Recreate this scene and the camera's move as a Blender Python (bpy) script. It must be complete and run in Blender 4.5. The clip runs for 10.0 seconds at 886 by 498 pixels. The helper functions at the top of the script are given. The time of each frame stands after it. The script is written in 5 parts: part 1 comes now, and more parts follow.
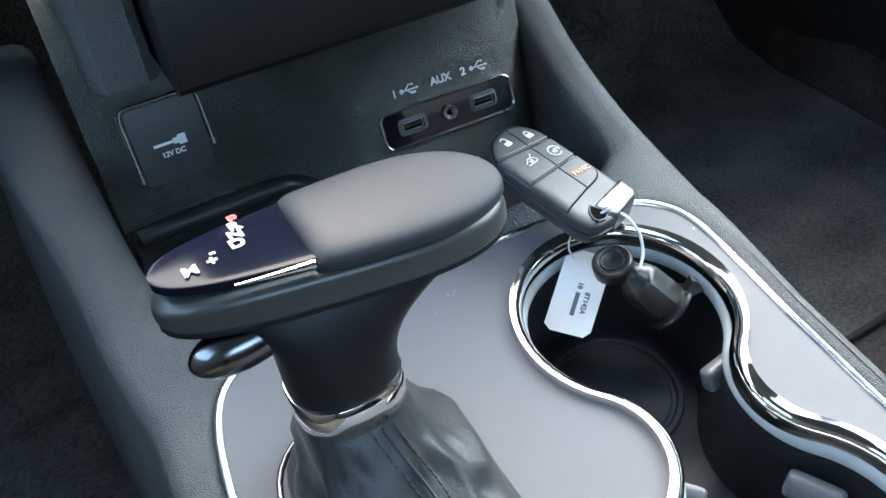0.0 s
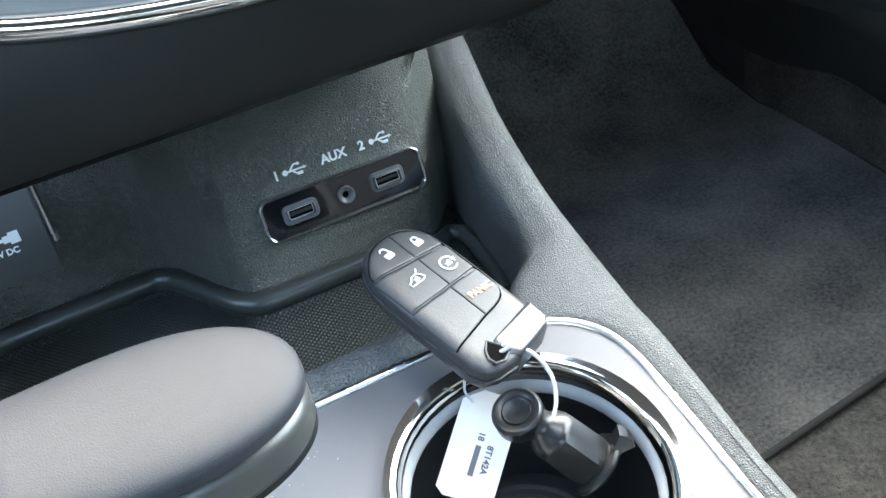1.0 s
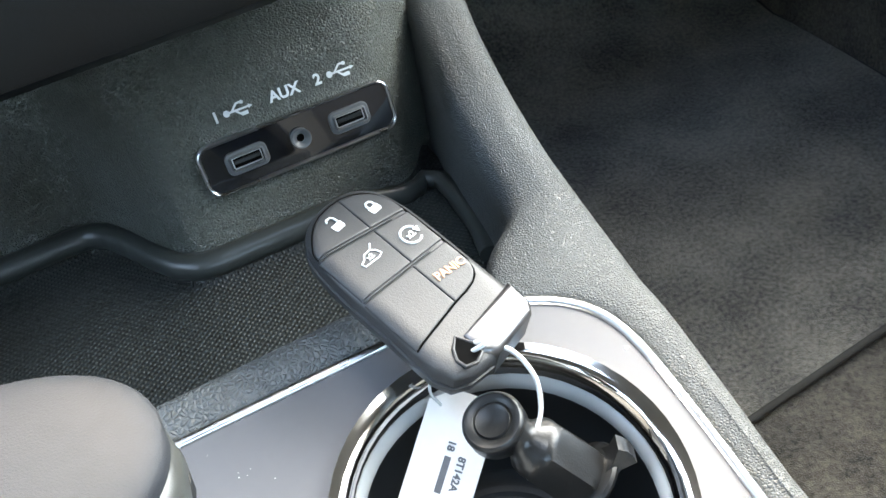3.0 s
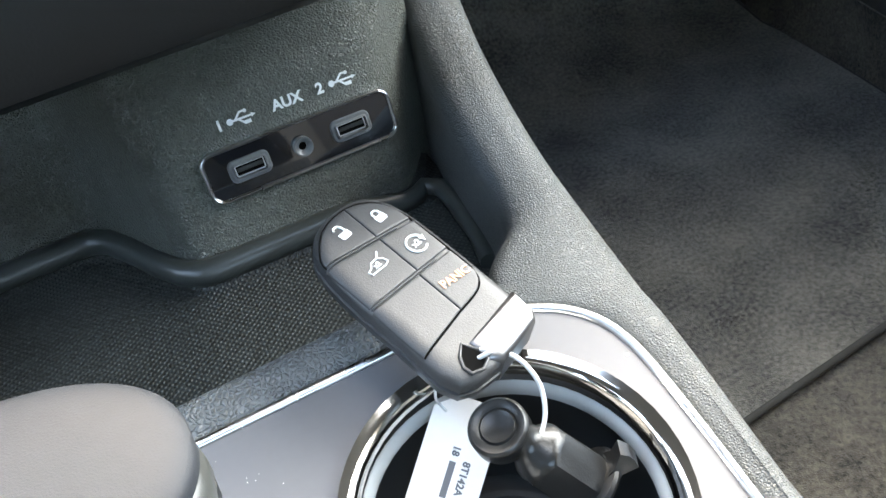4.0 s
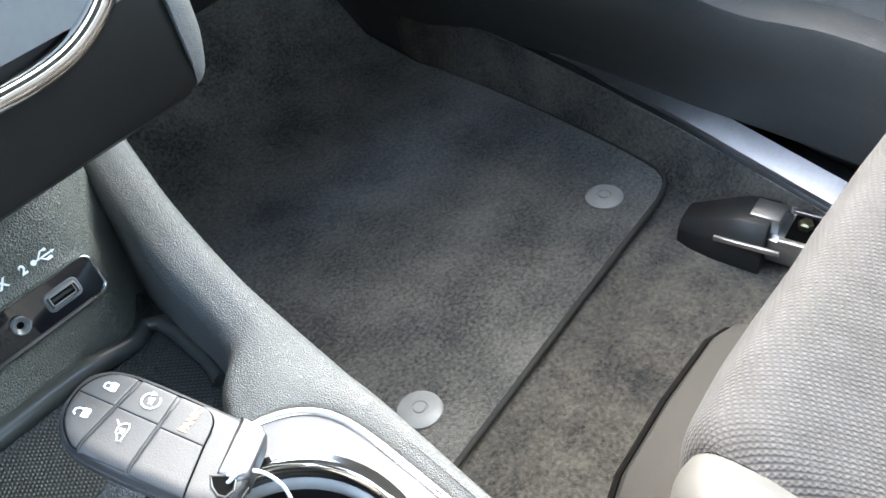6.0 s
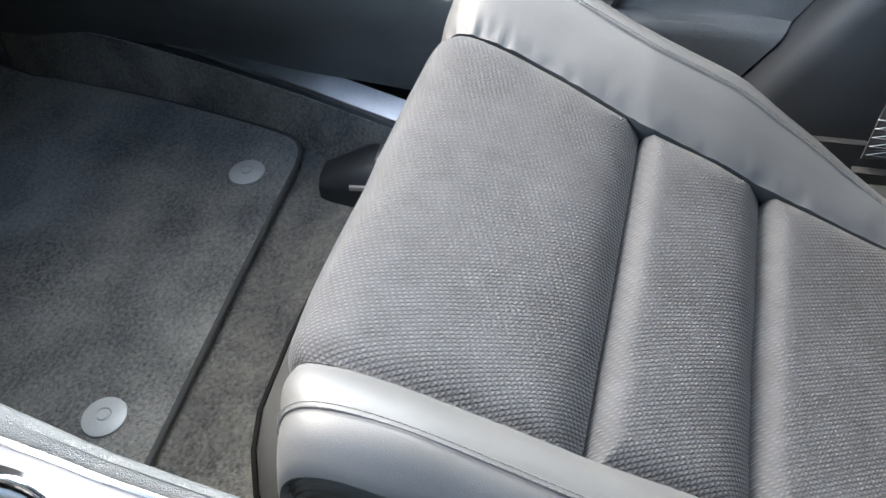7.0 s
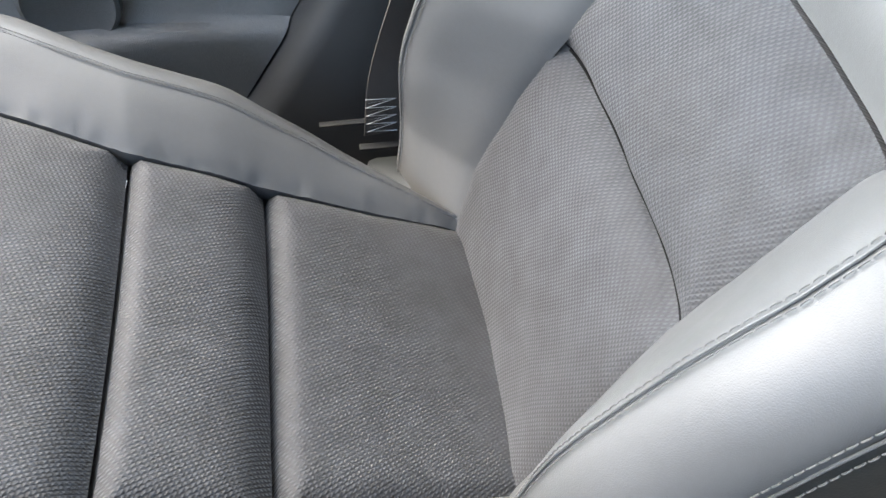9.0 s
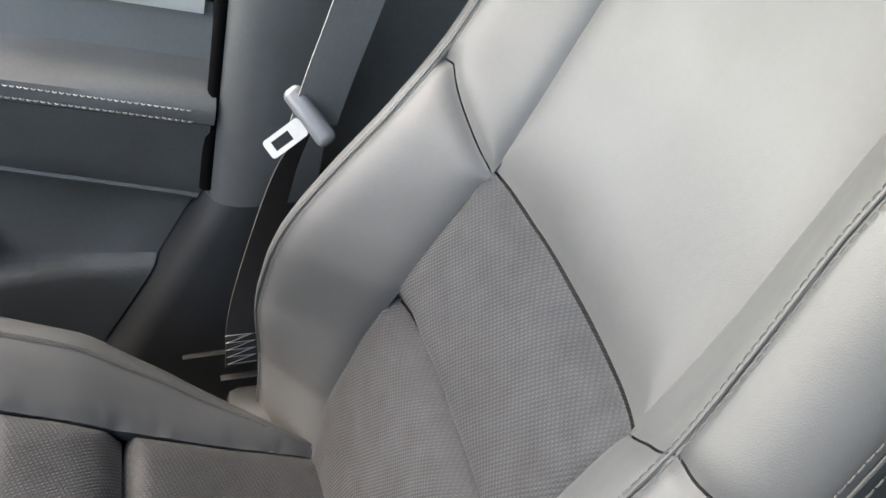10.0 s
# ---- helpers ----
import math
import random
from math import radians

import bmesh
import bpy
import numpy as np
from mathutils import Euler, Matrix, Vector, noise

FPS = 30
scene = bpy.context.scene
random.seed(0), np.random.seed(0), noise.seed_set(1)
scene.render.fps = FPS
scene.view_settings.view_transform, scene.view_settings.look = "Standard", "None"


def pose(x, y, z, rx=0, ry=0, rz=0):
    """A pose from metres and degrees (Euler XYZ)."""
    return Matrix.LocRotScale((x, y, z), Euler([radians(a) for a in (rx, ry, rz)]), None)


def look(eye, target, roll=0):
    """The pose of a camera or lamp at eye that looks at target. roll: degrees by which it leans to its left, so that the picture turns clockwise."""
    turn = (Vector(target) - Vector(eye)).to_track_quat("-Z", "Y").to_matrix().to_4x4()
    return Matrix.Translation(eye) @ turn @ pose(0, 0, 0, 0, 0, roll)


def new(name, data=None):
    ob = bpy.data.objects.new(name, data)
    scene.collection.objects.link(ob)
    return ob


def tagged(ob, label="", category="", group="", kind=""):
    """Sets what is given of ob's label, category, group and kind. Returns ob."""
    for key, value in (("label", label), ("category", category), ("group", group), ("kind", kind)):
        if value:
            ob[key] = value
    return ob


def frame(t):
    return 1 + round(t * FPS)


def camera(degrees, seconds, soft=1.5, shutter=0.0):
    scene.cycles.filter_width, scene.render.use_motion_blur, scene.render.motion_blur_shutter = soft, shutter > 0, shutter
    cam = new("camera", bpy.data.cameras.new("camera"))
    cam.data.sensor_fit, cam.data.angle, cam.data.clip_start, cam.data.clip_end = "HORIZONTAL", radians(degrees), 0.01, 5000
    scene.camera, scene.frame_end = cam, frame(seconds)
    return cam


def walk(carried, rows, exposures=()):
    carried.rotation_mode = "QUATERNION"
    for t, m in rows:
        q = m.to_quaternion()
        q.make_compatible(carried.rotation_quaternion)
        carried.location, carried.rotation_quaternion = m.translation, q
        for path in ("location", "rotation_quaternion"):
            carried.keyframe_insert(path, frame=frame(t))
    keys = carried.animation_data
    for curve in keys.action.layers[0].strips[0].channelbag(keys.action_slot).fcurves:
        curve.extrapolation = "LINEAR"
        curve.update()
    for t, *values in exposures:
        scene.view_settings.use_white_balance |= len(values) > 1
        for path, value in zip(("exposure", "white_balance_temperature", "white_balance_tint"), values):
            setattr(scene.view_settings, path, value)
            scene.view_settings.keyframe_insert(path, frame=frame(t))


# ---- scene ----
cam = camera(54.0, 10.0)

PATH = [
    (0, (-0.181, -0.349, 0.26), (0.421, 1.151, -0.918), -9.4),
    (0.5, (-0.127, -0.327, 0.257), (0.465, 1.201, -0.89), -10.7),
    (1, (-0.09, -0.281, 0.24), (0.536, 1.226, -0.916), -10.0),
    (1.5, (-0.055, -0.235, 0.215), (0.534, 1.234, -1.009), -11.0),
    (2, (-0.046, -0.223, 0.207), (0.505, 1.208, -1.076), -11.4),
    (3.5, (-0.055, -0.231, 0.219), (0.493, 1.175, -1.094), -11.0),
    (4, (-0.057, -0.229, 0.22), (0.516, 1.17, -1.089), -10.3),
    (4.5, (-0.056, -0.228, 0.219), (0.532, 1.176, -1.079), -9.8),
    (5, (-0.059, -0.234, 0.223), (0.544, 1.164, -1.073), -10.2),
    (5.4, (-0.064, -0.2435, 0.234), (0.627, 1.112, -1.064), -9.4),
    (5.5, (-0.061, -0.245, 0.237), (0.680, 1.083, -1.062), -9.9),
    (5.7, (-0.056, -0.251, 0.248), (0.791, 0.991, -1.071), -10.9),
    (5.9, (-0.052, -0.262, 0.273), (0.923, 0.859, -1.063), -11.0),
    (6, (-0.054, -0.269, 0.287), (0.995, 0.788, -1.049), -10.6),
    (6.2, (-0.063, -0.293, 0.313), (1.091, 0.628, -1.036), -10.4),
    (7.3, (-0.0695, -0.3745, 0.3115), (0.9885, -0.1210, -0.8617), -4.98),
    (7.5, (-0.0659, -0.3937, 0.3097), (0.9984, -0.2214, -0.8725), -4.46),
    (8, (-0.0624, -0.4256, 0.3097), (0.9909, -0.4352, -0.8947), -0.79),
    (8.5, (-0.0615, -0.4439, 0.3196), (0.9608, -0.5920, -0.9022), 2.73),
    (9, (-0.0579, -0.4723, 0.3344), (0.9932, -0.6588, -0.8575), 1.55),
    (9.5, (-0.0692, -0.4833, 0.3711), (1.0661, -0.7996, -0.7110), 4.65),
    (10, (-0.0796, -0.5008, 0.4159), (1.1403, -0.9130, -0.5338), 5.30),
]
walk(cam, [(t, look(eye, target, roll)) for t, eye, target, roll in PATH], [(0.0, 4.2, 6900, 0), (0.5, 4.85, 7100, 0), (1.0, 4.95, 7500, 2), (2.0, 4.95, 8200, 3), (4.0, 5.0, 8250, 5), (5.0, 5.0, 8250, 5), (6.0, 5.45, 7900, 5), (7.5, 4.85, 7200, 5), (8.5, 4.92, 7200, 5), (9.0, 4.88, 7500, 6), (9.5, 4.66, 7700, 8), (10.0, 4.2, 8200, 8)])

# ---- light ----
world = bpy.data.worlds.new("world")
scene.world = world
world.use_nodes = True
wn = world.node_tree.nodes
wl = world.node_tree.links
sky = wn.new("ShaderNodeTexSky")
sky.sky_type = "NISHITA"
sky.sun_disc = False
sky.sun_elevation = radians(48)
sky.sun_rotation = radians(18)
sky.air_density = 1.0
sky.dust_density = 1.6
wn["Background"].inputs["Strength"].default_value = 0.15
wl.new(sky.outputs[0], wn["Background"].inputs["Color"])
sun_data = bpy.data.lights.new("sun", "SUN")
sun_data.energy = 0.7
sun_data.angle = radians(70)
sun_data.color = (0.97, 0.985, 1.0)
sun = new("sun", sun_data)
sun.matrix_world = look((1.9, 0.4, 2.3), (0, 0, 0))


# ---- materials ----
def material(name, base, rough=0.5, metal=0.0, coat=0.0, cells=0.0, cell_depth=0.0, grain=0.0, grain_depth=0.0, mottle=0.15, mottle_scale=12.0, rough_var=0.08, sheen=0.0, dots=0.0, dot_depth=0.0, specular=0.5, dot_uv=False, fine_scale=23.0, fine_weight=0.4, crease=0.28):
    """A surface with blotches, fine relief of cells (leather grain), of noise (fibres), or of staggered dimples."""
    m = bpy.data.materials.new(name)
    m.use_nodes = True
    nodes, links = m.node_tree.nodes, m.node_tree.links
    b = nodes["Principled BSDF"]
    b.inputs["Metallic"].default_value = metal
    b.inputs["Coat Weight"].default_value = coat
    b.inputs["Coat Roughness"].default_value = 0.05
    b.inputs["Specular IOR Level"].default_value = specular
    if sheen:
        b.inputs["Sheen Weight"].default_value = sheen
        b.inputs["Sheen Roughness"].default_value = 0.4
    co = nodes.new("ShaderNodeTexCoord")

    def noise_tex(scale, detail=4.0):
        n = nodes.new("ShaderNodeTexNoise")
        n.inputs["Scale"].default_value = scale
        n.inputs["Detail"].default_value = detail
        links.new(co.outputs["Object"], n.inputs["Vector"])
        return n

    big, fine = noise_tex(mottle_scale), noise_tex(mottle_scale * fine_scale)
    both = nodes.new("ShaderNodeMath")
    both.operation = "MULTIPLY_ADD"
    links.new(fine.outputs["Fac"], both.inputs[0])
    both.inputs[1].default_value = fine_weight
    links.new(big.outputs["Fac"], both.inputs[2])
    ramp = nodes.new("ShaderNodeMapRange")
    ramp.inputs["From Min"].default_value = 0.5 * (1 + fine_weight) - 0.25
    ramp.inputs["From Max"].default_value = 0.5 * (1 + fine_weight) + 0.25
    ramp.inputs["To Min"].default_value = 1 - mottle
    ramp.inputs["To Max"].default_value = 1 + mottle
    links.new(both.outputs[0], ramp.inputs["Value"])
    tint = nodes.new("ShaderNodeVectorMath")
    tint.operation = "SCALE"
    tint.inputs[0].default_value = base
    links.new(ramp.outputs[0], tint.inputs["Scale"])
    links.new(tint.outputs[0], b.inputs["Base Color"])
    rr = nodes.new("ShaderNodeMapRange")
    rr.inputs["From Min"].default_value = 0.3
    rr.inputs["From Max"].default_value = 0.7
    rr.inputs["To Min"].default_value = max(0.02, rough - rough_var)
    rr.inputs["To Max"].default_value = min(1.0, rough + rough_var)
    links.new(big.outputs["Fac"], rr.inputs["Value"])
    links.new(rr.outputs[0], b.inputs["Roughness"])
    last = None

    def relief(height, depth):
        nonlocal last
        bump = nodes.new("ShaderNodeBump")
        bump.inputs["Distance"].default_value = depth
        bump.inputs["Strength"].default_value = 1.0
        links.new(height, bump.inputs["Height"])
        if last:
            links.new(last.outputs["Normal"], bump.inputs["Normal"])
        last = bump

    if cells:
        v = nodes.new("ShaderNodeTexVoronoi")
        v.feature = "DISTANCE_TO_EDGE"
        v.inputs["Scale"].default_value = cells
        warp = nodes.new("ShaderNodeVectorMath")
        warp.operation = "MULTIPLY_ADD"
        wob = noise_tex(cells * 0.4, 2.0)
        links.new(wob.outputs["Color"], warp.inputs[0])
        warp.inputs[1].default_value = (1.2 / cells,) * 3
        links.new(co.outputs["Object"], warp.inputs[2])
        links.new(warp.outputs[0], v.inputs["Vector"])
        inv = nodes.new("ShaderNodeMapRange")
        inv.interpolation_type = "SMOOTHSTEP"
        inv.inputs["From Max"].default_value = crease
        links.new(v.outputs["Distance"], inv.inputs["Value"])
        relief(inv.outputs[0], cell_depth)
    if grain:
        relief(noise_tex(grain, 6.0).outputs["Fac"], grain_depth)
    if dots:
        v = nodes.new("ShaderNodeTexVoronoi")
        v.voronoi_dimensions = "2D"
        v.inputs["Scale"].default_value = 1.0
        v.inputs["Randomness"].default_value = 0.12
        skew = nodes.new("ShaderNodeMapping")
        skew.vector_type = "TEXTURE"
        skew.inputs["Rotation"].default_value = (0, 0, radians(-63 if dot_uv else 38))
        skew.inputs["Scale"].default_value = (1.25 / dots, 1 / dots, 1) if dot_uv else (1 / dots, 1 / dots, 1)
        links.new(co.outputs["UV"] if dot_uv else co.outputs["Object"], skew.inputs["Vector"])
        links.new(skew.outputs[0], v.inputs["Vector"])
        hole = nodes.new("ShaderNodeMapRange")
        hole.inputs["From Min"].default_value = 0.12
        hole.inputs["From Max"].default_value = 0.40
        hole.inputs["To Min"].default_value = 0.40 if dot_uv else 0.0
        links.new(v.outputs["Distance"], hole.inputs["Value"])
        height = hole.outputs[0]
        if dot_uv:
            sep = nodes.new("ShaderNodeSeparateXYZ")
            links.new(skew.outputs[0], sep.inputs[0])
            turn = nodes.new("ShaderNodeMath")
            turn.operation = "MULTIPLY"
            turn.inputs[1].default_value = 2 * math.pi
            links.new(sep.outputs["Y"], turn.inputs[0])
            rib = nodes.new("ShaderNodeMath")
            rib.operation = "COSINE"
            links.new(turn.outputs[0], rib.inputs[0])
            lift = nodes.new("ShaderNodeMapRange")
            lift.inputs["From Min"].default_value = -1.0
            lift.inputs["To Min"].default_value = 0.38
            links.new(rib.outputs[0], lift.inputs["Value"])
            mix = nodes.new("ShaderNodeMath")
            mix.operation = "MULTIPLY"
            links.new(hole.outputs[0], mix.inputs[0])
            links.new(lift.outputs[0], mix.inputs[1])
            height = mix.outputs[0]
        relief(height, dot_depth)
        dark = nodes.new("ShaderNodeMapRange")
        dark.inputs["From Min"].default_value = 0.0
        dark.inputs["From Max"].default_value = 1.0
        dark.inputs["To Min"].default_value = 0.28 if dot_uv else 1.3
        dark.inputs["To Max"].default_value = 1.0 if dot_uv else 0.45
        links.new(height, dark.inputs["Value"])
        mul = nodes.new("ShaderNodeVectorMath")
        mul.operation = "SCALE"
        links.new(tint.outputs[0], mul.inputs[0])
        links.new(dark.outputs[0], mul.inputs["Scale"])
        links.new(mul.outputs[0], b.inputs["Base Color"])
    if last:
        links.new(last.outputs["Normal"], b.inputs["Normal"])
    return m


GRAINED = material("grained_black_plastic", (0.068, 0.074, 0.075), 0.46, specular=0.5, cells=1000, cell_depth=0.00034, mottle=0.14, crease=0.32, grain=2600, grain_depth=0.00014)
LIP = material("coarse_grained_plastic", (0.105, 0.112, 0.113), 0.40, specular=0.6, cells=500, cell_depth=0.0006, mottle=0.12, crease=0.30, grain=2600, grain_depth=0.0001)
SMOOTH_BLACK = material("smooth_black_plastic", (0.010, 0.012, 0.012), 0.46, grain=900, grain_depth=0.00012)
WALL_PLASTIC = material("fine_grained_plastic", (0.086, 0.094, 0.082), 0.42, specular=0.5, cells=640, cell_depth=0.0009, crease=0.30, grain=1500, grain_depth=0.0006)
RUBBER = material("ribbed_rubber", (0.023, 0.027, 0.025), 0.55, specular=0.4, dots=460, dot_depth=-0.0005)
PLATE = material("satin_grey_lacquer", (0.118, 0.118, 0.125), 0.52, metal=0.0, specular=0.22, mottle=0.05, grain=3000, grain_depth=0.00002)
CHROME = material("chrome", (0.72, 0.70, 0.67), 0.07, metal=1.0, mottle=0.03, rough_var=0.03)
SATIN_CHROME = material("satin_chrome", (0.50, 0.50, 0.50), 0.28, metal=1.0, mottle=0.05)
GLOSS = material("gloss_black", (0.004, 0.005, 0.007), 0.05, coat=1.0, mottle=0.05, rough_var=0.02)
SCREEN = material("dark_display_glass", (0.004, 0.005, 0.011), 0.12, specular=0.05, mottle=0.05, rough_var=0.02)
CLIP = material("light_grey_plastic", (0.27, 0.27, 0.262), 0.45)
BLADE = material("blade_metal", (0.18, 0.18, 0.185), 0.36, metal=1.0, mottle=0.06)
DARK_CHROME = material("dark_chrome", (0.16, 0.16, 0.165), 0.2, metal=1.0, mottle=0.04)
HOLE = material("dark_cavity", (0.0025, 0.0025, 0.0025), 0.9, specular=0.05)
PALE = material("pale_light_ring", (0.34, 0.36, 0.365), 0.35, mottle=0.05)
GREYRING = material("grey_plastic", (0.10, 0.105, 0.11), 0.4)
SOFT = material("soft_knob_leather", (0.0185, 0.0212, 0.0260), 0.60, specular=0.25, grain=2500, grain_depth=0.00008)
BOOT = material("boot_leather", (0.021, 0.023, 0.024), 0.42, cells=700, cell_depth=0.00003, grain=110, grain_depth=0.0005)
LEATHER = material("grey_black_leather", (0.057, 0.058, 0.058), 0.50, specular=0.34, cells=900, cell_depth=0.00003, grain=25, grain_depth=0.0005, mottle=0.08)
SUEDE = material("perforated_suede", (0.0245, 0.0260, 0.0290), 0.85, dots=375, dot_depth=0.0007, dot_uv=True, sheen=0.04, mottle=0.40, mottle_scale=11, fine_scale=5, fine_weight=0.8)
CARPET = material("black_carpet", (0.080, 0.071, 0.056), 0.95, grain=900, grain_depth=0.003, mottle=0.95, mottle_scale=15, sheen=0.25, fine_scale=17, fine_weight=0.9)
MAT = material("carpet_mat", (0.106, 0.099, 0.083), 0.95, grain=900, grain_depth=0.003, mottle=0.9, mottle_scale=11, sheen=0.3, fine_scale=22, fine_weight=1.0)
FOB = material("fob_plastic", (0.034, 0.035, 0.037), 0.38, grain=1800, grain_depth=0.00010, mottle=0.08)
WHITE = material("white_print", (0.72, 0.74, 0.74), 0.5, mottle=0.03)
AMBER = material("amber_print", (0.62, 0.34, 0.21), 0.5, mottle=0.03)
RED = material("red_print", (0.75, 0.05, 0.06), 0.5, mottle=0.03)
PAPER = material("white_paper", (0.80, 0.76, 0.72), 0.6, mottle=0.04)
INK = material("grey_ink", (0.12, 0.12, 0.13), 0.6)
WIRE = material("nylon_wire", (0.6, 0.62, 0.63), 0.25)
TOOL = material("black_tool_plastic", (0.009, 0.0095, 0.010), 0.34, grain=1500, grain_depth=0.00006, mottle=0.08)
NECK = material("smooth_black_neck", (0.0065, 0.0075, 0.0085), 0.45, specular=0.22, grain=2500, grain_depth=0.00004, mottle=0.08)
CUPWELL = material("cup_well_plastic", (0.013, 0.015, 0.017), 0.40, specular=0.4, grain=1500, grain_depth=0.00005)
CUPMAT = material("cup_mat_rubber", (0.028, 0.030, 0.034), 0.55, specular=0.35, grain=1200, grain_depth=0.0001)
RIM = material("smooth_tray_rim", (0.030, 0.034, 0.032), 0.36, grain=1800, grain_depth=0.00006, mottle=0.1)
SATIN_GREY = material("satin_olive_grey", (0.032, 0.035, 0.034), 0.34, grain=2500, grain_depth=0.00003, mottle=0.08)
SEAT_THREAD = material("seat_thread", (0.060, 0.060, 0.060), 0.7)
STITCH = material("grey_thread", (0.022, 0.0225, 0.023), 0.7)
DOORPLASTIC = material("door_plastic", (0.060, 0.061, 0.059), 0.46, specular=0.45, cells=600, cell_depth=0.0002)
STACK = material("matt_black_plastic", (0.006, 0.007, 0.007), 0.5, specular=0.25, grain=900, grain_depth=0.00012)
SILVER = material("silver_painted_plastic", (0.48, 0.47, 0.45), 0.42, metal=0.2, mottle=0.05)
DOORTRIM = material("door_soft_trim", (0.090, 0.089, 0.086), 0.5, cells=600, cell_depth=0.0001)
PILLAR = material("pillar_plastic", (0.062, 0.063, 0.063), 0.34, rough_var=0.02, grain=1500, grain_depth=0.0002)
# One webbing in two tones: light where lit, dark for its shaded lower run.
BELT = material("belt_webbing", (0.125, 0.126, 0.122), 0.6, grain=1200, grain_depth=0.0006)
BELT_SHADED = material("shaded_belt_webbing", (0.024, 0.021, 0.019), 0.6, grain=1200, grain_depth=0.0006)
CREAM = material("headlining", (0.11, 0.11, 0.105), 0.9, grain=900, grain_depth=0.0006)
THREAD = material("white_thread", (0.26, 0.26, 0.25), 0.7)
VALANCE = material("matte_grey_plastic", (0.0125, 0.0130, 0.0132), 0.60, specular=0.15, grain=1500, grain_depth=0.0002)
STACKFACE = material("satin_black_plastic", (0.0045, 0.005, 0.005), 0.46, specular=0.25, grain=900, grain_depth=0.00012)
COVER = material("rail_cover_plastic", (0.013, 0.014, 0.0145), 0.52, grain=1500, grain_depth=0.0001)
BRASS = material("yellow_zinc", (0.45, 0.42, 0.26), 0.35, metal=1.0)
HEM = material("hem_cloth", (0.032, 0.032, 0.029), 0.9, grain=1400, grain_depth=0.0006, mottle=0.2)
STEEL = material("scuffed_steel", (0.55, 0.55, 0.55), 0.36, metal=1.0)
TONGUE = material("bright_tongue_steel", (0.30, 0.30, 0.29), 0.5, metal=0.35)

# ---- mesh tools ----
SMOOTH_ANGLE = radians(38)


def mesh_of(name, bm, mat, smooth=True):
    bmesh.ops.recalc_face_normals(bm, faces=bm.faces)
    me = bpy.data.meshes.new(name)
    if smooth:
        for f in bm.faces:
            f.smooth = True
        for e in bm.edges:
            if len(e.link_faces) == 2 and e.calc_face_angle(0) > SMOOTH_ANGLE:
                e.smooth = False
    bm.to_mesh(me)
    bm.free()
    me.materials.append(mat)
    return me


def part(name, bm, mat, parent, label="", smooth=True):
    ob = new(name, mesh_of(name, bm, mat, smooth))
    ob.parent = parent
    return tagged(ob, label=label)


def thing(name, bm, mat, label, category, kind="", smooth=True, group=""):
    return tagged(new(name, mesh_of(name, bm, mat, smooth)), label, category, group, kind)


def holder(name, label, category, m=Matrix(), kind="", group=""):
    ob = new(name)
    ob.empty_display_size = 0.02
    ob.matrix_world = m
    return tagged(ob, label, category, group, kind)


def stitch_rings(bm, rings, close_ring=True, cap=True):
    """Faces between rings of vertices, with the ends filled."""
    vs = [[bm.verts.new(p) for p in r] for r in rings]
    n = len(vs[0])
    for a, b in zip(vs, vs[1:]):
        for i in range(n if close_ring else n - 1):
            j = (i + 1) % n
            bm.faces.new((a[i], a[j], b[j], b[i]))
    if cap and close_ring:
        bm.faces.new(vs[0][::-1])
        bm.faces.new(vs[-1])
    return vs


def loft(rings, close_ring=True, cap=True):
    bm = bmesh.new()
    stitch_rings(bm, [[Vector(p) for p in r] for r in rings], close_ring, cap)
    return bm


def box(x0, x1, y0, y1, z0, z1, bevel=0.0, segments=2):
    bm = bmesh.new()
    bmesh.ops.create_cube(bm, size=1.0, matrix=Matrix.LocRotScale(((x0 + x1) / 2, (y0 + y1) / 2, (z0 + z1) / 2), None, (x1 - x0, y1 - y0, z1 - z0)))
    if bevel:
        bmesh.ops.bevel(bm, geom=bm.edges[:], offset=bevel, segments=segments, profile=0.5, affect="EDGES")
    return bm


def tube(points, r, n=8, closed=False):
    pts = [Vector(p) for p in points]
    rings = []
    up = Vector((0.13, 0.21, 0.97)).normalized()
    k = len(pts)
    for i, p in enumerate(pts):
        a = pts[(i - 1) % k] if closed or i else pts[i]
        b = pts[(i + 1) % k] if closed or i < k - 1 else pts[i]
        d = (b - a).normalized()
        s = d.cross(up).normalized()
        t = s.cross(d).normalized()
        rr = r(i / max(1, k - 1)) if callable(r) else r
        rings.append([p + rr * (math.cos(q) * s + math.sin(q) * t) for q in (2 * math.pi * j / n for j in range(n))])
    if closed:
        rings.append(rings[0])
        bm = bmesh.new()
        stitch_rings(bm, rings, True, False)
        bmesh.ops.remove_doubles(bm, verts=bm.verts, dist=1e-7)
        return bm
    return loft(rings)


def lathe(profile, n=48):
    """A turned body from (radius, height) pairs."""
    rings = [[(r * math.cos(2 * math.pi * j / n), r * math.sin(2 * math.pi * j / n), z) for j in range(n)] for r, z in profile]
    return loft(rings, True, True)


def smooth_curve(points, n):
    """A curve through points (Catmull-Rom), n steps a span."""
    P = [Vector(p) for p in points]
    P = [2 * P[0] - P[1]] + P + [2 * P[-1] - P[-2]]
    out = []
    for i in range(1, len(P) - 2):
        a, b, c, d = P[i - 1:i + 3]
        for k in range(n):
            t = k / n
            out.append(0.5 * ((2 * b) + (c - a) * t + (2 * a - 5 * b + 4 * c - d) * t * t + (3 * b - a - 3 * c + d) * t ** 3))
    return out + [P[-2]]


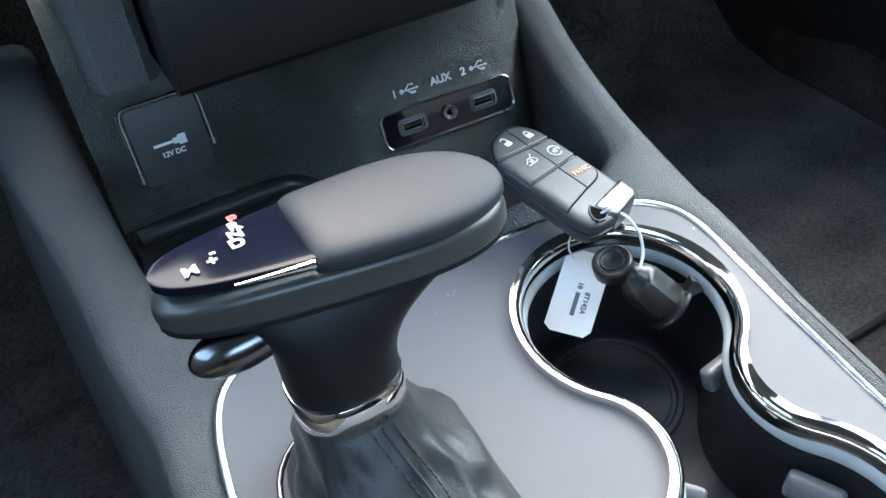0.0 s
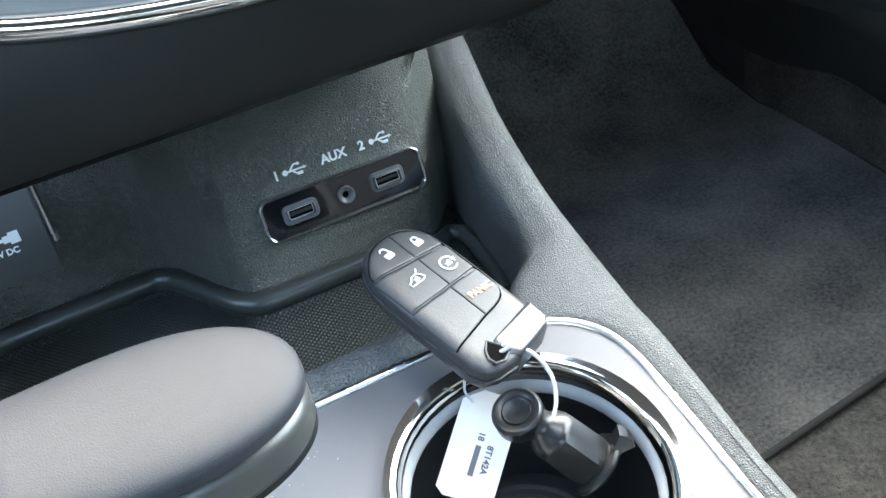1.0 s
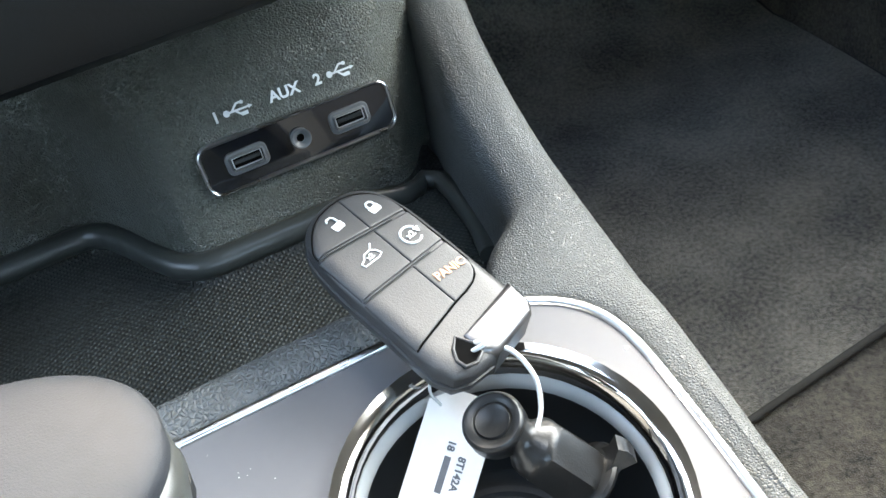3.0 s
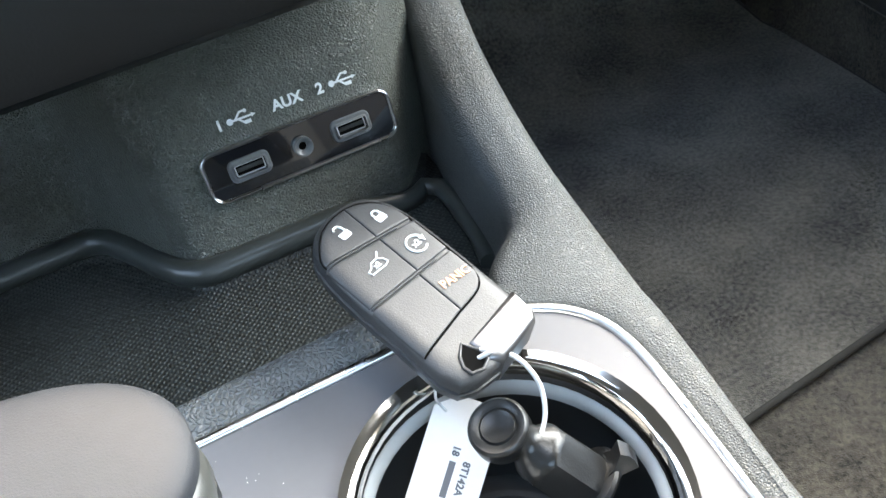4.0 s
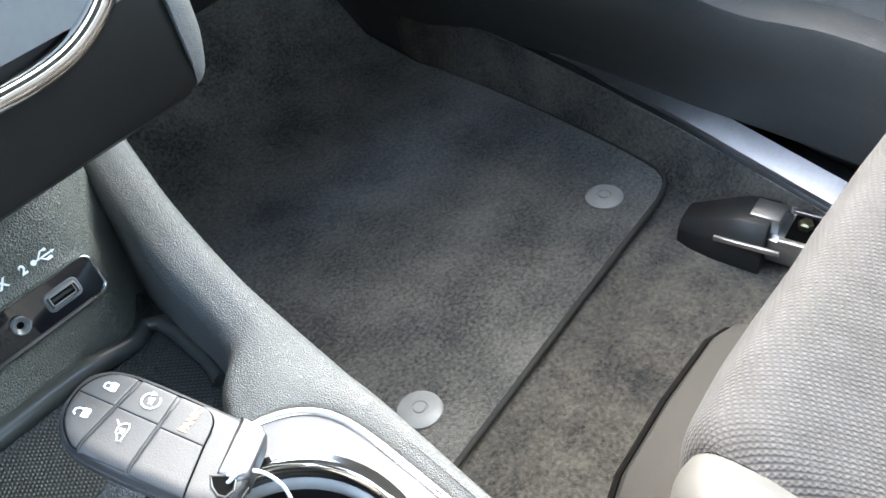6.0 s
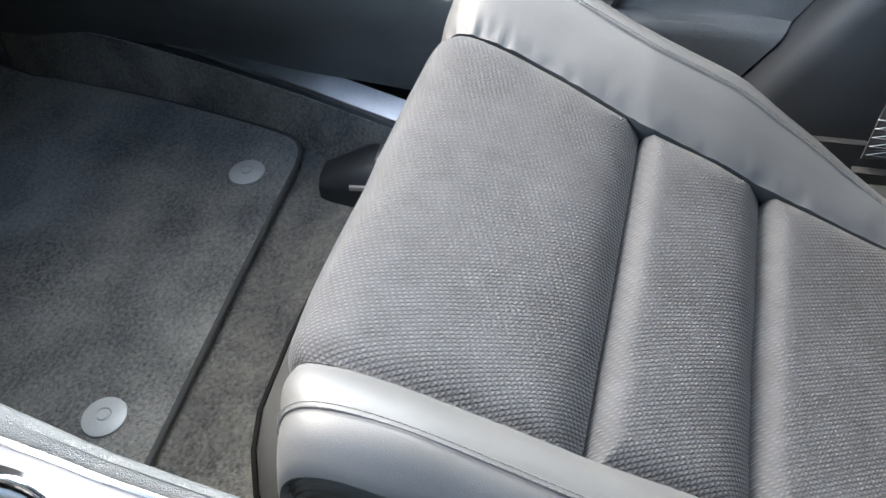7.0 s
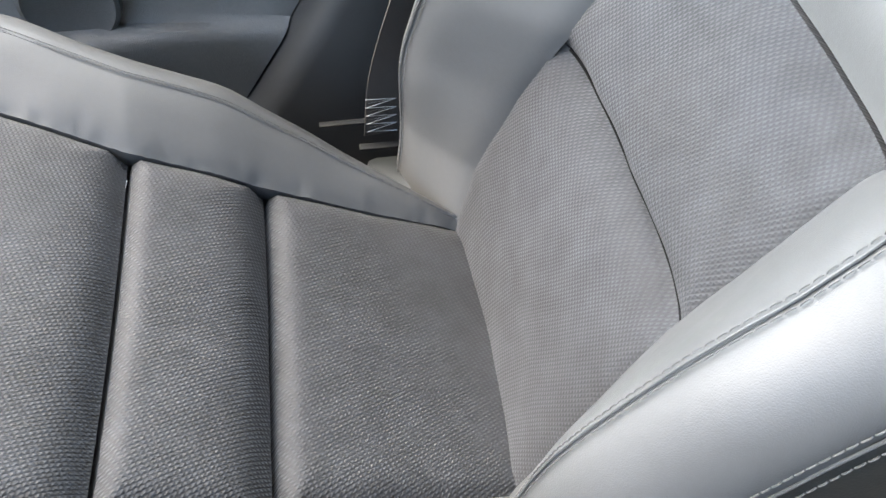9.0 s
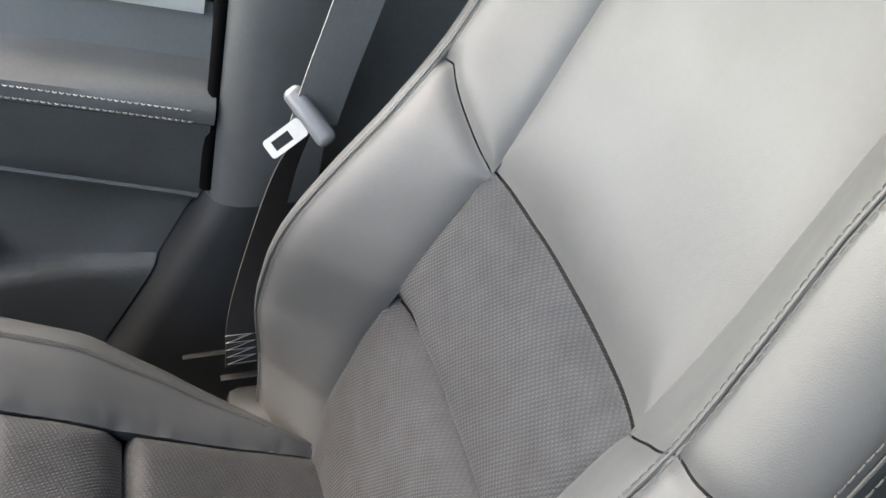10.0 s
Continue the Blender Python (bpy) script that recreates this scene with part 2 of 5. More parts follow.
def table(pairs, x):
    """Linear interpolation in a list of (x, value)."""
    if x <= pairs[0][0]:
        return pairs[0][1]
    for (a, p), (b, q) in zip(pairs, pairs[1:]):
        if x <= b:
            return p + (q - p) * (x - a) / (b - a)
    return pairs[-1][1]


def soft_table(pairs, x):
    s = (pairs[-1][0] - pairs[0][0]) * 0.03
    return (table(pairs, x - s) + 2 * table(pairs, x) + table(pairs, x + s)) / 4


def patch(F, nu, nv, dips=(0.006, 0.006, 0.006, 0.006), reach=0.012, depth=0.03, wrinkle=0.0, pucker=0.0, mirror=False, fade=0.0):
    """A stuffed panel over F(u, v), sunk at its four edges where the seams pull it in, closed behind."""
    eps = 1e-3
    reaches = reach if isinstance(reach, tuple) else (reach,) * 4

    def dense(q):
        return q - 0.75 * math.sin(2 * math.pi * q) / (2 * math.pi)

    us, vs = [dense(i / nu) for i in range(nu + 1)], [dense(j / nv) for j in range(nv + 1)]
    P = [[Vector(F(u, v)) for v in vs] for u in us]
    N = [[None] * (nv + 1) for _ in range(nu + 1)]
    for i in range(nu + 1):
        for j in range(nv + 1):
            u, v = us[i], vs[j]
            du = Vector(F(min(1, u + eps), v)) - Vector(F(max(0, u - eps), v))
            dv = Vector(F(u, min(1, v + eps))) - Vector(F(u, max(0, v - eps)))
            n = du.cross(dv)
            N[i][j] = n.normalized() if n.length > 0 else Vector((0, 0, 1))
    front = []
    for i in range(nu + 1):
        row = []
        for j in range(nv + 1):
            d0 = (P[i][j] - P[0][j]).length
            d1 = (P[i][j] - P[nu][j]).length
            d2 = (P[i][j] - P[i][0]).length
            d3 = (P[i][j] - P[i][nv]).length
            ends = 1 - fade * (math.exp(-d0 / 0.022) + math.exp(-d1 / 0.022))
            sink = max(k * f * math.exp(-(d / r) ** 1.3) for k, r, d, f in zip(dips, reaches, (d0, d1, d2, d3), (1, 1, ends, ends)))
            wob = wrinkle * noise.noise(P[i][j] * 22) if wrinkle else 0
            if pucker:
                wob += pucker * math.exp(-d0 / 0.011) * noise.noise((P[i][j].x * 30, P[i][j].y * 190, P[i][j].z * 110))
            row.append(P[i][j] - N[i][j] * (sink - wob))
        front.append(row)
    bm = bmesh.new()
    A = [[bm.verts.new(p) for p in row] for row in front]
    B = [[bm.verts.new(front[i][j] - N[i][j] * depth) for j in range(nv + 1)] for i in range(nu + 1)]
    for i in range(nu):
        for j in range(nv):
            bm.faces.new((A[i][j], A[i + 1][j], A[i + 1][j + 1], A[i][j + 1]))
            bm.faces.new((B[i][j], B[i][j + 1], B[i + 1][j + 1], B[i + 1][j]))
    for i in range(nu):
        bm.faces.new((A[i][0], B[i][0], B[i + 1][0], A[i + 1][0]))
        bm.faces.new((A[i][nv], A[i + 1][nv], B[i + 1][nv], B[i][nv]))
    for j in range(nv):
        bm.faces.new((A[0][j], A[0][j + 1], B[0][j + 1], B[0][j]))
        bm.faces.new((A[nu][j], B[nu][j], B[nu][j + 1], A[nu][j + 1]))
    uv = bm.loops.layers.uv.new("metres")
    mu, mv = nu // 2, nv // 2
    run_u = [0.0]
    for i in range(nu):
        run_u.append(run_u[-1] + (P[i + 1][mv] - P[i][mv]).length)
    run_v = [0.0]
    for j in range(nv):
        run_v.append(run_v[-1] + (P[mu][j + 1] - P[mu][j]).length)
    where = {}
    for grid in (A, B):
        for i, row in enumerate(grid):
            for j, vert in enumerate(row):
                where[vert] = (run_u[i] * (-1 if mirror else 1), run_v[j])
    for f in bm.faces:
        for lp in f.loops:
            lp[uv].uv = where[lp.vert]
    return bm


def solid_from_outline(outline, holes, z0, z1, bevel=0.0):
    """A flat plate with holes, between two heights."""
    from mathutils.geometry import tessellate_polygon
    loops = [[Vector((p[0], p[1], 0)) for p in lp] for lp in [outline] + holes]
    tris = tessellate_polygon(loops)
    flat = [p for lp in loops for p in lp]
    bm = bmesh.new()
    top = [bm.verts.new((p.x, p.y, z1)) for p in flat]
    low = [bm.verts.new((p.x, p.y, z0)) for p in flat]
    for t in tris:
        bm.faces.new([top[i] for i in t])
        bm.faces.new([low[i] for i in reversed(t)])
    k = 0
    for lp in loops:
        n = len(lp)
        for i in range(n):
            j = (i + 1) % n
            bm.faces.new((top[k + i], top[k + j], low[k + j], low[k + i]))
        k += n
    return bm


def offset_loop(loop, d):
    """A closed 2D loop pushed outward by d (to the right of its direction)."""
    out = []
    n = len(loop)
    for i in range(n):
        a, b = Vector(loop[i - 1][:2]), Vector(loop[(i + 1) % n][:2])
        t = (b - a).normalized()
        out.append((loop[i][0] + t.y * d, loop[i][1] - t.x * d))
    return out


def ribbon_along(loop, section, closed=True):
    """A moulding: a section of (outward, up) pairs swept along a loop in the plane."""
    rings = []
    n = len(loop)
    for i in range(n):
        a = Vector(loop[i - 1][:2]) if closed or i else Vector(loop[i][:2])
        b = Vector(loop[(i + 1) % n][:2]) if closed or i < n - 1 else Vector(loop[i][:2])
        t = (b - a).normalized()
        rings.append([(loop[i][0] + t.y * o, loop[i][1] - t.x * o, h) for o, h in section])
    bm = bmesh.new()
    if closed:
        vs = [[bm.verts.new(p) for p in r] for r in rings]
        m = len(section)
        for i in range(n):
            for j in range(m):
                bm.faces.new((vs[i][j], vs[(i + 1) % n][j], vs[(i + 1) % n][(j + 1) % m], vs[i][(j + 1) % m]))
    else:
        stitch_rings(bm, rings)
    return bm


def half_round(width, height, base=0.0, n=6):
    return [(width / 2 * math.cos(math.pi * k / n), base + height * math.sin(math.pi * k / n)) for k in range(n + 1)] + [(-width / 2, base - 0.004), (width / 2, base - 0.004)]


def rounded_rect(x0, x1, y0, y1, r, n=6):
    out = []
    for cx, cy, a0 in ((x1 - r, y0 + r, -90), (x1 - r, y1 - r, 0), (x0 + r, y1 - r, 90), (x0 + r, y0 + r, 180)):
        for k in range(n + 1):
            a = radians(a0 + 90 * k / n)
            out.append((cx + r * math.cos(a), cy + r * math.sin(a)))
    return out


def letters(text, size, depth=0.0002):
    """Text as a mesh in the plane, centred, of that capital height."""
    cu = bpy.data.curves.new("text", "FONT")
    cu.body = text
    cu.size = size / 0.7
    cu.align_x, cu.align_y = "CENTER", "CENTER"
    cu.extrude = depth
    cu.offset = size * 0.045
    ob = bpy.data.objects.new("text", cu)
    scene.collection.objects.link(ob)
    me = bpy.data.meshes.new_from_object(ob.evaluated_get(bpy.context.evaluated_depsgraph_get()))
    bpy.data.objects.remove(ob)
    bm = bmesh.new()
    bm.from_mesh(me)
    bpy.data.meshes.remove(me)
    return bm


def moved(bm, m):
    bm.transform(m)
    return bm


def joined(*bms):
    out = bmesh.new()
    for b in bms:
        me = bpy.data.meshes.new("tmp")
        b.to_mesh(me)
        b.free()
        out.from_mesh(me)
        bpy.data.meshes.remove(me)
    return out


def plane_matrix(origin, along, up):
    """Axes of a surface: x along, y up in it, z off it."""
    x = Vector(along).normalized()
    y = Vector(up)
    y = (y - x * y.dot(x)).normalized()
    z = x.cross(y)
    m = Matrix((x, y, z)).transposed().to_4x4()
    m.translation = Vector(origin)
    return m


# ---- centre console ----
CON = pose(0, -0.03, 0, 10, 0, 0)
TO_CON = CON.inverted()
console = holder("center_console", "black grained center console with grey satin top plate and chrome trim", "console", CON)


CUP_CENTERS = Vector((0.0055, -0.069)), Vector((-0.003, -0.195))


def cup_outline(r, rf_grow=0.0, n=20):
    """Two cups joined at a waist."""
    c1, c2 = CUP_CENTERS
    d = (c2 - c1).length
    ax = (c2 - c1).normalized()
    side = Vector((-ax.y, ax.x))
    waist = 0.0250 + rf_grow
    rf = ((d / 2) ** 2 + waist ** 2 - r ** 2) / (2 * (r - waist))
    L = waist + rf
    mid = (c1 + c2) / 2
    a = math.atan2(L, d / 2)
    pts = []
    base = math.atan2(ax.y, ax.x)

    def arc(c, rad, a0, a1, m):
        for k in range(m):
            q = a0 + (a1 - a0) * k / m
            pts.append((c.x + rad * math.cos(q), c.y + rad * math.sin(q)))

    arc(c1, r, base + a, base + 2 * math.pi - a, 2 * n)
    f = mid - side * L
    q0 = math.atan2((c1 - f).y, (c1 - f).x)
    q1 = math.atan2((c2 - f).y, (c2 - f).x)
    q1 = q0 + ((q1 - q0 + math.pi) % (2 * math.pi) - math.pi)
    arc(f, rf, q0, q1, n)
    arc(c2, r, base + math.pi + a, base + 3 * math.pi - a, 2 * n)
    f = mid + side * L
    q0 = math.atan2((c2 - f).y, (c2 - f).x)
    q1 = math.atan2((c1 - f).y, (c1 - f).x)
    q1 = q0 + ((q1 - q0 + math.pi) % (2 * math.pi) - math.pi)
    arc(f, rf, q0, q1, n)
    return pts


PLATE_RIGHT = smooth_curve([(0.018, 0.0010, 0), (0.036, -0.0032, 0), (0.0500, -0.0092, 0), (0.0605, -0.0165, 0), (0.0678, -0.0265, 0), (0.0712, -0.039, 0), (0.0716, -0.055, 0), (0.0703, -0.082, 0), (0.0683, -0.107, 0)], 6)
PLATE_LEFT = smooth_curve([(-0.189, -0.10, 0), (-0.1875, -0.07, 0), (-0.183, -0.038, 0), (-0.174, -0.017, 0), (-0.158, -0.006, 0), (-0.138, 0.0, 0), (-0.11, 0.0022, 0), (-0.07, 0.0022, 0)], 6)


def plate_outline():
    pts = [(p.x, p.y) for p in PLATE_RIGHT] + [(0.0665, -0.165), (0.066, -0.20), (0.062, -0.42), (-0.19, -0.42), (-0.190, -0.20)] + [(p.x, p.y) for p in PLATE_LEFT]
    return pts


PLATE_EDGE = plate_outline()
CUP = cup_outline(0.0520)
part("top_plate", solid_from_outline(PLATE_EDGE, [CUP], -0.006, 0.0), PLATE, console, "satin grey lacquered plate")
trim_loop = PLATE_EDGE[::-1]
part("trim", ribbon_along(trim_loop, [(-0.0005 + o, h) for o, h in half_round(0.0038, 0.0016)]), SATIN_CHROME, console, "thin satin chrome edge trim")
part("cup_holder_ring", ribbon_along(CUP, [(-0.0042, -0.003), (-0.0036, 0.0006), (-0.0018, 0.0028), (0.0003, 0.0034), (0.0022, 0.0040), (0.0033, 0.0004), (0.0033, -0.004), (-0.0042, -0.008)]), CHROME, console, "polished chrome cup holder ring")
CUP_IN = cup_outline(0.0475, -0.003)
part("light_ring", ribbon_along(CUP_IN, [(0.0012, -0.0050), (-0.0004, -0.0062), (-0.0018, -0.0085), (-0.0018, -0.0115), (0.0012, -0.0115)]), PALE, console, "pale blue-white light ring")


def cup_liner():
    bm = bmesh.new()
    rings = []
    for r, grow, z in ((0.0490, -0.002, -0.006), (0.0480, -0.003, -0.010), (0.0455, -0.004, -0.055), (0.0430, -0.006, -0.068)):
        rings.append([(x, y, z) for x, y in cup_outline(r, grow)])
    for r, grow, z in ((0.0445, -0.004, -0.074), (0.0515, 0.0, -0.07), (0.0515, 0.0, -0.006)):
        rings.append([(x, y, z) for x, y in cup_outline(r, grow)])
    stitch_rings(bm, rings, True, False)
    return bm


part("cup_liner", cup_liner(), CUPWELL, console, "smooth black cup well")
part("cup_floor", solid_from_outline(cup_outline(0.0440, -0.005), [], -0.073, -0.068), CUPWELL, console)
for c in CUP_CENTERS:
    part("cup_mat", moved(lathe([(0.0, -0.068), (0.0, -0.0664), (0.0290, -0.0664), (0.0300, -0.0672), (0.0318, -0.0672), (0.0328, -0.0650), (0.0352, -0.0650), (0.0362, -0.068), (0.0, -0.0682)], 48), Matrix.Translation((c[0], c[1], 0.0))), CUPMAT, console, "round rubber cup mat with raised rim")
for x, y, a in ((0.036, -0.106, 20), (0.026, -0.174, -50), (-0.022, -0.145, 140)):
    grip = box(-0.012, 0.012, -0.004, 0.004, -0.006, 0.006, 0.0026, 3)
    part("cup_grip", moved(grip, pose(x, y, -0.024, -25, 0, a - 10)), GREYRING, console, "grey spring grip tab")

# rails beside the plate
def plate_x(curve, y):
    """Where the plate's side edge lies at y."""
    return table(sorted((p.y, p.x) for p in curve), y)


def rail_stations(curve, sign, outer, front):
    """Stations (y, inner edge, outer edge): beside the plate the inner edge follows the trim, ahead of it the tray's side."""
    rows = [(-0.42, abs(sign * (0.062 if sign > 0 else 0.19)) + 0.0012), (-0.20, (0.066 if sign > 0 else 0.190) + 0.0012), (-0.165, (0.0665 if sign > 0 else 0.190) + 0.0012)]
    rows += [(y, abs(plate_x(curve, y)) + 0.0012) for y in (-0.105, -0.09, -0.075, -0.06, -0.05, -0.042, -0.035, -0.03, -0.026, -0.022, -0.019, -0.016, -0.013, -0.010, -0.008, -0.006, -0.004)]
    ahead = [(p.x, p.y) for p in smooth_curve([(y, a, 0) for y, a in front], 4)]
    edge = smooth_curve([(y, b, 0) for y, b in outer], 6)
    return [(y, a, table([(p.x, p.y) for p in edge], y)) for y, a in rows + ahead]


RIGHT = rail_stations(PLATE_RIGHT, 1, [(-0.42, 0.076), (-0.20, 0.0785), (-0.1083, 0.0818), (-0.0851, 0.0846), (-0.0566, 0.0882), (-0.0221, 0.0924), (0.011, 0.0958), (0.0453, 0.0997), (0.0635, 0.1024), (0.095, 0.1085), (0.135, 0.1180), (0.172, 0.1290), (0.25, 0.152), (0.34, 0.17)],
                      [(0.001, 0.0405), (0.008, 0.0435), (0.014, 0.0465), (0.019, 0.0505), (0.0235, 0.0560), (0.0285, 0.0625), (0.036, 0.0668), (0.046, 0.0700), (0.058, 0.0725), (0.095, 0.0785), (0.135, 0.088), (0.172, 0.098), (0.25, 0.12), (0.34, 0.14)])


def rail(stations, sign, inner_drop):
    rings = []
    for v, a, b in stations:
        w = b - a
        low = inner_drop(v)
        rb = min(0.012, w * 0.45)
        k = table([(0.004, 0.0), (0.030, 1.0)], v)
        ra = min(0.006 + 0.010 * k, w * 0.48)
        drop = 0.0042 + 0.0075 * k
        sec = [(a + 0.004, low), (a - 0.0005, min(low + 0.004, -drop)), (a, -drop), (a + ra * 0.10, -drop * 0.62), (a + ra * 0.28, -drop * 0.30), (a + ra * 0.60, -drop * 0.07), (a + ra, 0.0002), (a + ra + (w - ra - rb) * 0.5, 0.0008)]
        for k in range(1, 6):
            q = radians(90 - 18 * k)
            sec.append((b - rb + rb * math.cos(q), 0.0005 - rb + rb * math.sin(q)))
        sec += [(b + 0.004, -0.05), (b + 0.016, -0.16), (b + 0.028, -0.40), (a + 0.004, -0.40)]
        rings.append([(sign * x, v, z) for x, z in sec])
    return loft(rings)


part("side_rail", rail(RIGHT, 1, lambda v: -0.012 if v < 0.012 else -0.085), GRAINED, console, "grained black plastic side rail")
LEFT = rail_stations(PLATE_LEFT, -1, [(-0.42, 0.213), (-0.20, 0.212), (-0.10, 0.210), (-0.03, 0.209), (0.0, 0.213), (0.035, 0.218), (0.08, 0.222), (0.13, 0.228), (0.20, 0.238), (0.34, 0.25)],
                     [(0.000, 0.143), (0.012, 0.150), (0.02, 0.165), (0.035, 0.176), (0.08, 0.186), (0.13, 0.190), (0.20, 0.194), (0.34, 0.20)])
part("side_rail", rail(LEFT, -1, lambda v: -0.012 if v < 0.012 else -0.085), GRAINED, console, "grained black plastic side rail")


def front_lip():
    rings = []
    edge = sorted([(p.x, p.y) for p in PLATE_RIGHT + PLATE_LEFT])
    for x in np.linspace(-0.172, 0.039, 56):
        y0 = table(edge, x) + 0.0012
        k = table([(0.02, 1.0), (0.045, 0.35)], x)
        sec = [(y0, -0.006), (y0, -0.0012), (y0 + 0.0015, 0.0003), (0.010, 0.0018 * k), (0.0145, 0.0025 * k), (0.0175, 0.0014 * k), (0.0205, -0.0025), (0.025, -0.011), (0.034, -0.030), (0.046, -0.056), (0.05, -0.075), (y0, -0.075)]
        rings.append([(x, a, b) for a, b in sec])
    return loft(rings)


part("tray_lip", front_lip(), LIP, console, "grained lip of the storage tray")


# storage tray and its rear wall, in car axes
def wall_base(x):
    return soft_table([(-0.20, 0.150), (-0.165, 0.155), (-0.082, 0.155), (-0.074, 0.151), (-0.050, 0.097), (-0.042, 0.092), (0.060, 0.090), (0.067, 0.0915), (0.074, 0.100), (0.080, 0.114), (0.088, 0.134)], x)


def tray_wall():
    rings = []
    for x in list(np.linspace(-0.189, -0.09, 14)) + list(np.linspace(-0.085, -0.03, 28)) + list(np.linspace(-0.02, 0.088, 24)):
        y = wall_base(x)
        bulge = (0.155 - y) / 0.065
        top = 0.034 + (1 - bulge) * 0.04
        sec = [(y - 0.004, -0.060), (y, -0.044), (y + 0.002, -0.036)]
        sec += [(y + 0.33 * (z + 0.036) + 0.002, z) for z in np.linspace(-0.025, top - 0.008, 8)]
        yt = y + 0.33 * (top + 0.036)
        sec += [(yt + 0.001, top - 0.002), (yt + 0.006, top + 0.005), (yt + 0.016, top + 0.013), (yt + 0.05, top + 0.036), (yt + 0.10, top + 0.07), (yt + 0.10, -0.06)]
        end = max(0.0, (x - 0.055) / 0.033)
        drop = 0.045 * end * end
        out = []
        for a, b in sec:
            reach_x = table([(0.06, 0.080), (0.105, 0.089), (0.14, 0.099), (0.22, 0.121)], a)
            k = min(1.0, max(0.0, (b - top) / 0.02))
            out.append((x + end * (reach_x - 0.088), a, b - drop * k))
        rings.append(out)
    return loft(rings)


part("tray_wall", moved(tray_wall(), TO_CON), WALL_PLASTIC, console, "fine-grained black wall of the storage bin")
tray_rings = []
for x in np.linspace(-0.186, 0.086, 60):
    yb = wall_base(x)
    tray_rings.append([(x, -0.01, -0.05), (x, 0.0, -0.040), (x, yb - 0.012, -0.040), (x, yb - 0.006, -0.0385), (x, yb - 0.0025, -0.0345), (x, yb + 0.0005, -0.0335), (x, yb + 0.004, -0.035), (x, yb + 0.006, -0.05)])
part("tray_mat", moved(loft(tray_rings), TO_CON), RUBBER, console, "dimpled black rubber tray mat with raised rim")

rim = [(x, wall_base(x) - table([(-0.06, 0.0015), (-0.04, -0.0005), (0.02, 0.0), (0.058, 0.0045)], x), table([(0.035, -0.0325), (0.058, -0.0360)], x)) for x in np.linspace(-0.182, 0.058, 70)] + [(0.065, 0.088, -0.0365), (0.0705, 0.092, -0.0365), (0.0765, 0.086, -0.0365), (0.0765, 0.072, -0.0365), (0.0750, 0.060, -0.0365), (0.0735, 0.045, -0.0365), (0.068, 0.025, -0.0365)]
part("mat_rim", moved(tube(rim, lambda t: table([(0.80, 0.0065), (0.92, 0.0046)], t), 14), TO_CON), RIM, console, "smooth rounded rim of the tray mat")

# media panel on the wall
USB = plane_matrix((0.0205, 0.1058, 0.0035), (1, -0.02, 0), (0, 0.31, 0.95))
usb_panel = holder("media_panel", "gloss black media panel with two charging sockets and audio jack", "socket panel", USB)
pr = rounded_rect(-0.0448, 0.0448, -0.0105, 0.0105, 0.0045)
part("panel_face", solid_from_outline(pr, [], -0.004, 0.0012), GLOSS, usb_panel)
part("panel_frame", ribbon_along(pr, [(-0.0002, 0.0), (-0.0002, 0.0016), (0.0002, 0.0023), (0.0008, 0.0026), (0.0014, 0.0023), (0.0017, 0.0014), (0.0017, -0.003), (-0.0002, -0.003)]), SATIN_CHROME, usb_panel, "thin chrome edge")
for cx in (-0.0255, 0.0245):
    sock = part("usb_socket", moved(ribbon_along(rounded_rect(-0.0082, 0.0082, -0.0037, 0.0037, 0.0015), [(-0.0008, -0.004), (-0.0008, 0.0040), (0.0, 0.0022), (0.0012, 0.0022), (0.0017, 0.0012), (0.0017, -0.004)]), Matrix.Translation((cx, 0.0, 0))), GREYRING, usb_panel, "grey-rimmed charging socket")
    part("cavity", moved(solid_from_outline(rounded_rect(-0.0075, 0.0075, -0.003, 0.003, 0.0008), [], 0.0004, 0.0015), Matrix.Translation((cx, 0.0, 0))), HOLE, sock)
    part("contact", moved(box(-0.006, 0.006, -0.0006, 0.0012, 0.001, 0.0019, 0.0002, 1), Matrix.Translation((cx, 0.0, 0))), SMOOTH_BLACK, sock)
    part("shell", moved(ribbon_along(rounded_rect(-0.0066, 0.0066, -0.0024, 0.0024, 0.0006), [(-0.0002, 0.0), (-0.0002, 0.0019), (0.0003, 0.0019), (0.0003, 0.0)]), Matrix.Translation((cx, 0, 0))), STEEL, sock)
jack = part("audio_jack", lathe([(0.0019, -0.001), (0.0019, 0.0022), (0.0026, 0.0028), (0.0040, 0.0040), (0.0046, 0.0040), (0.0046, -0.002)], 28), GREYRING, usb_panel, "round audio jack")
part("cavity", lathe([(0.0, 0.0010), (0.0019, 0.0012), (0.0, 0.00121)], 20), HOLE, jack)


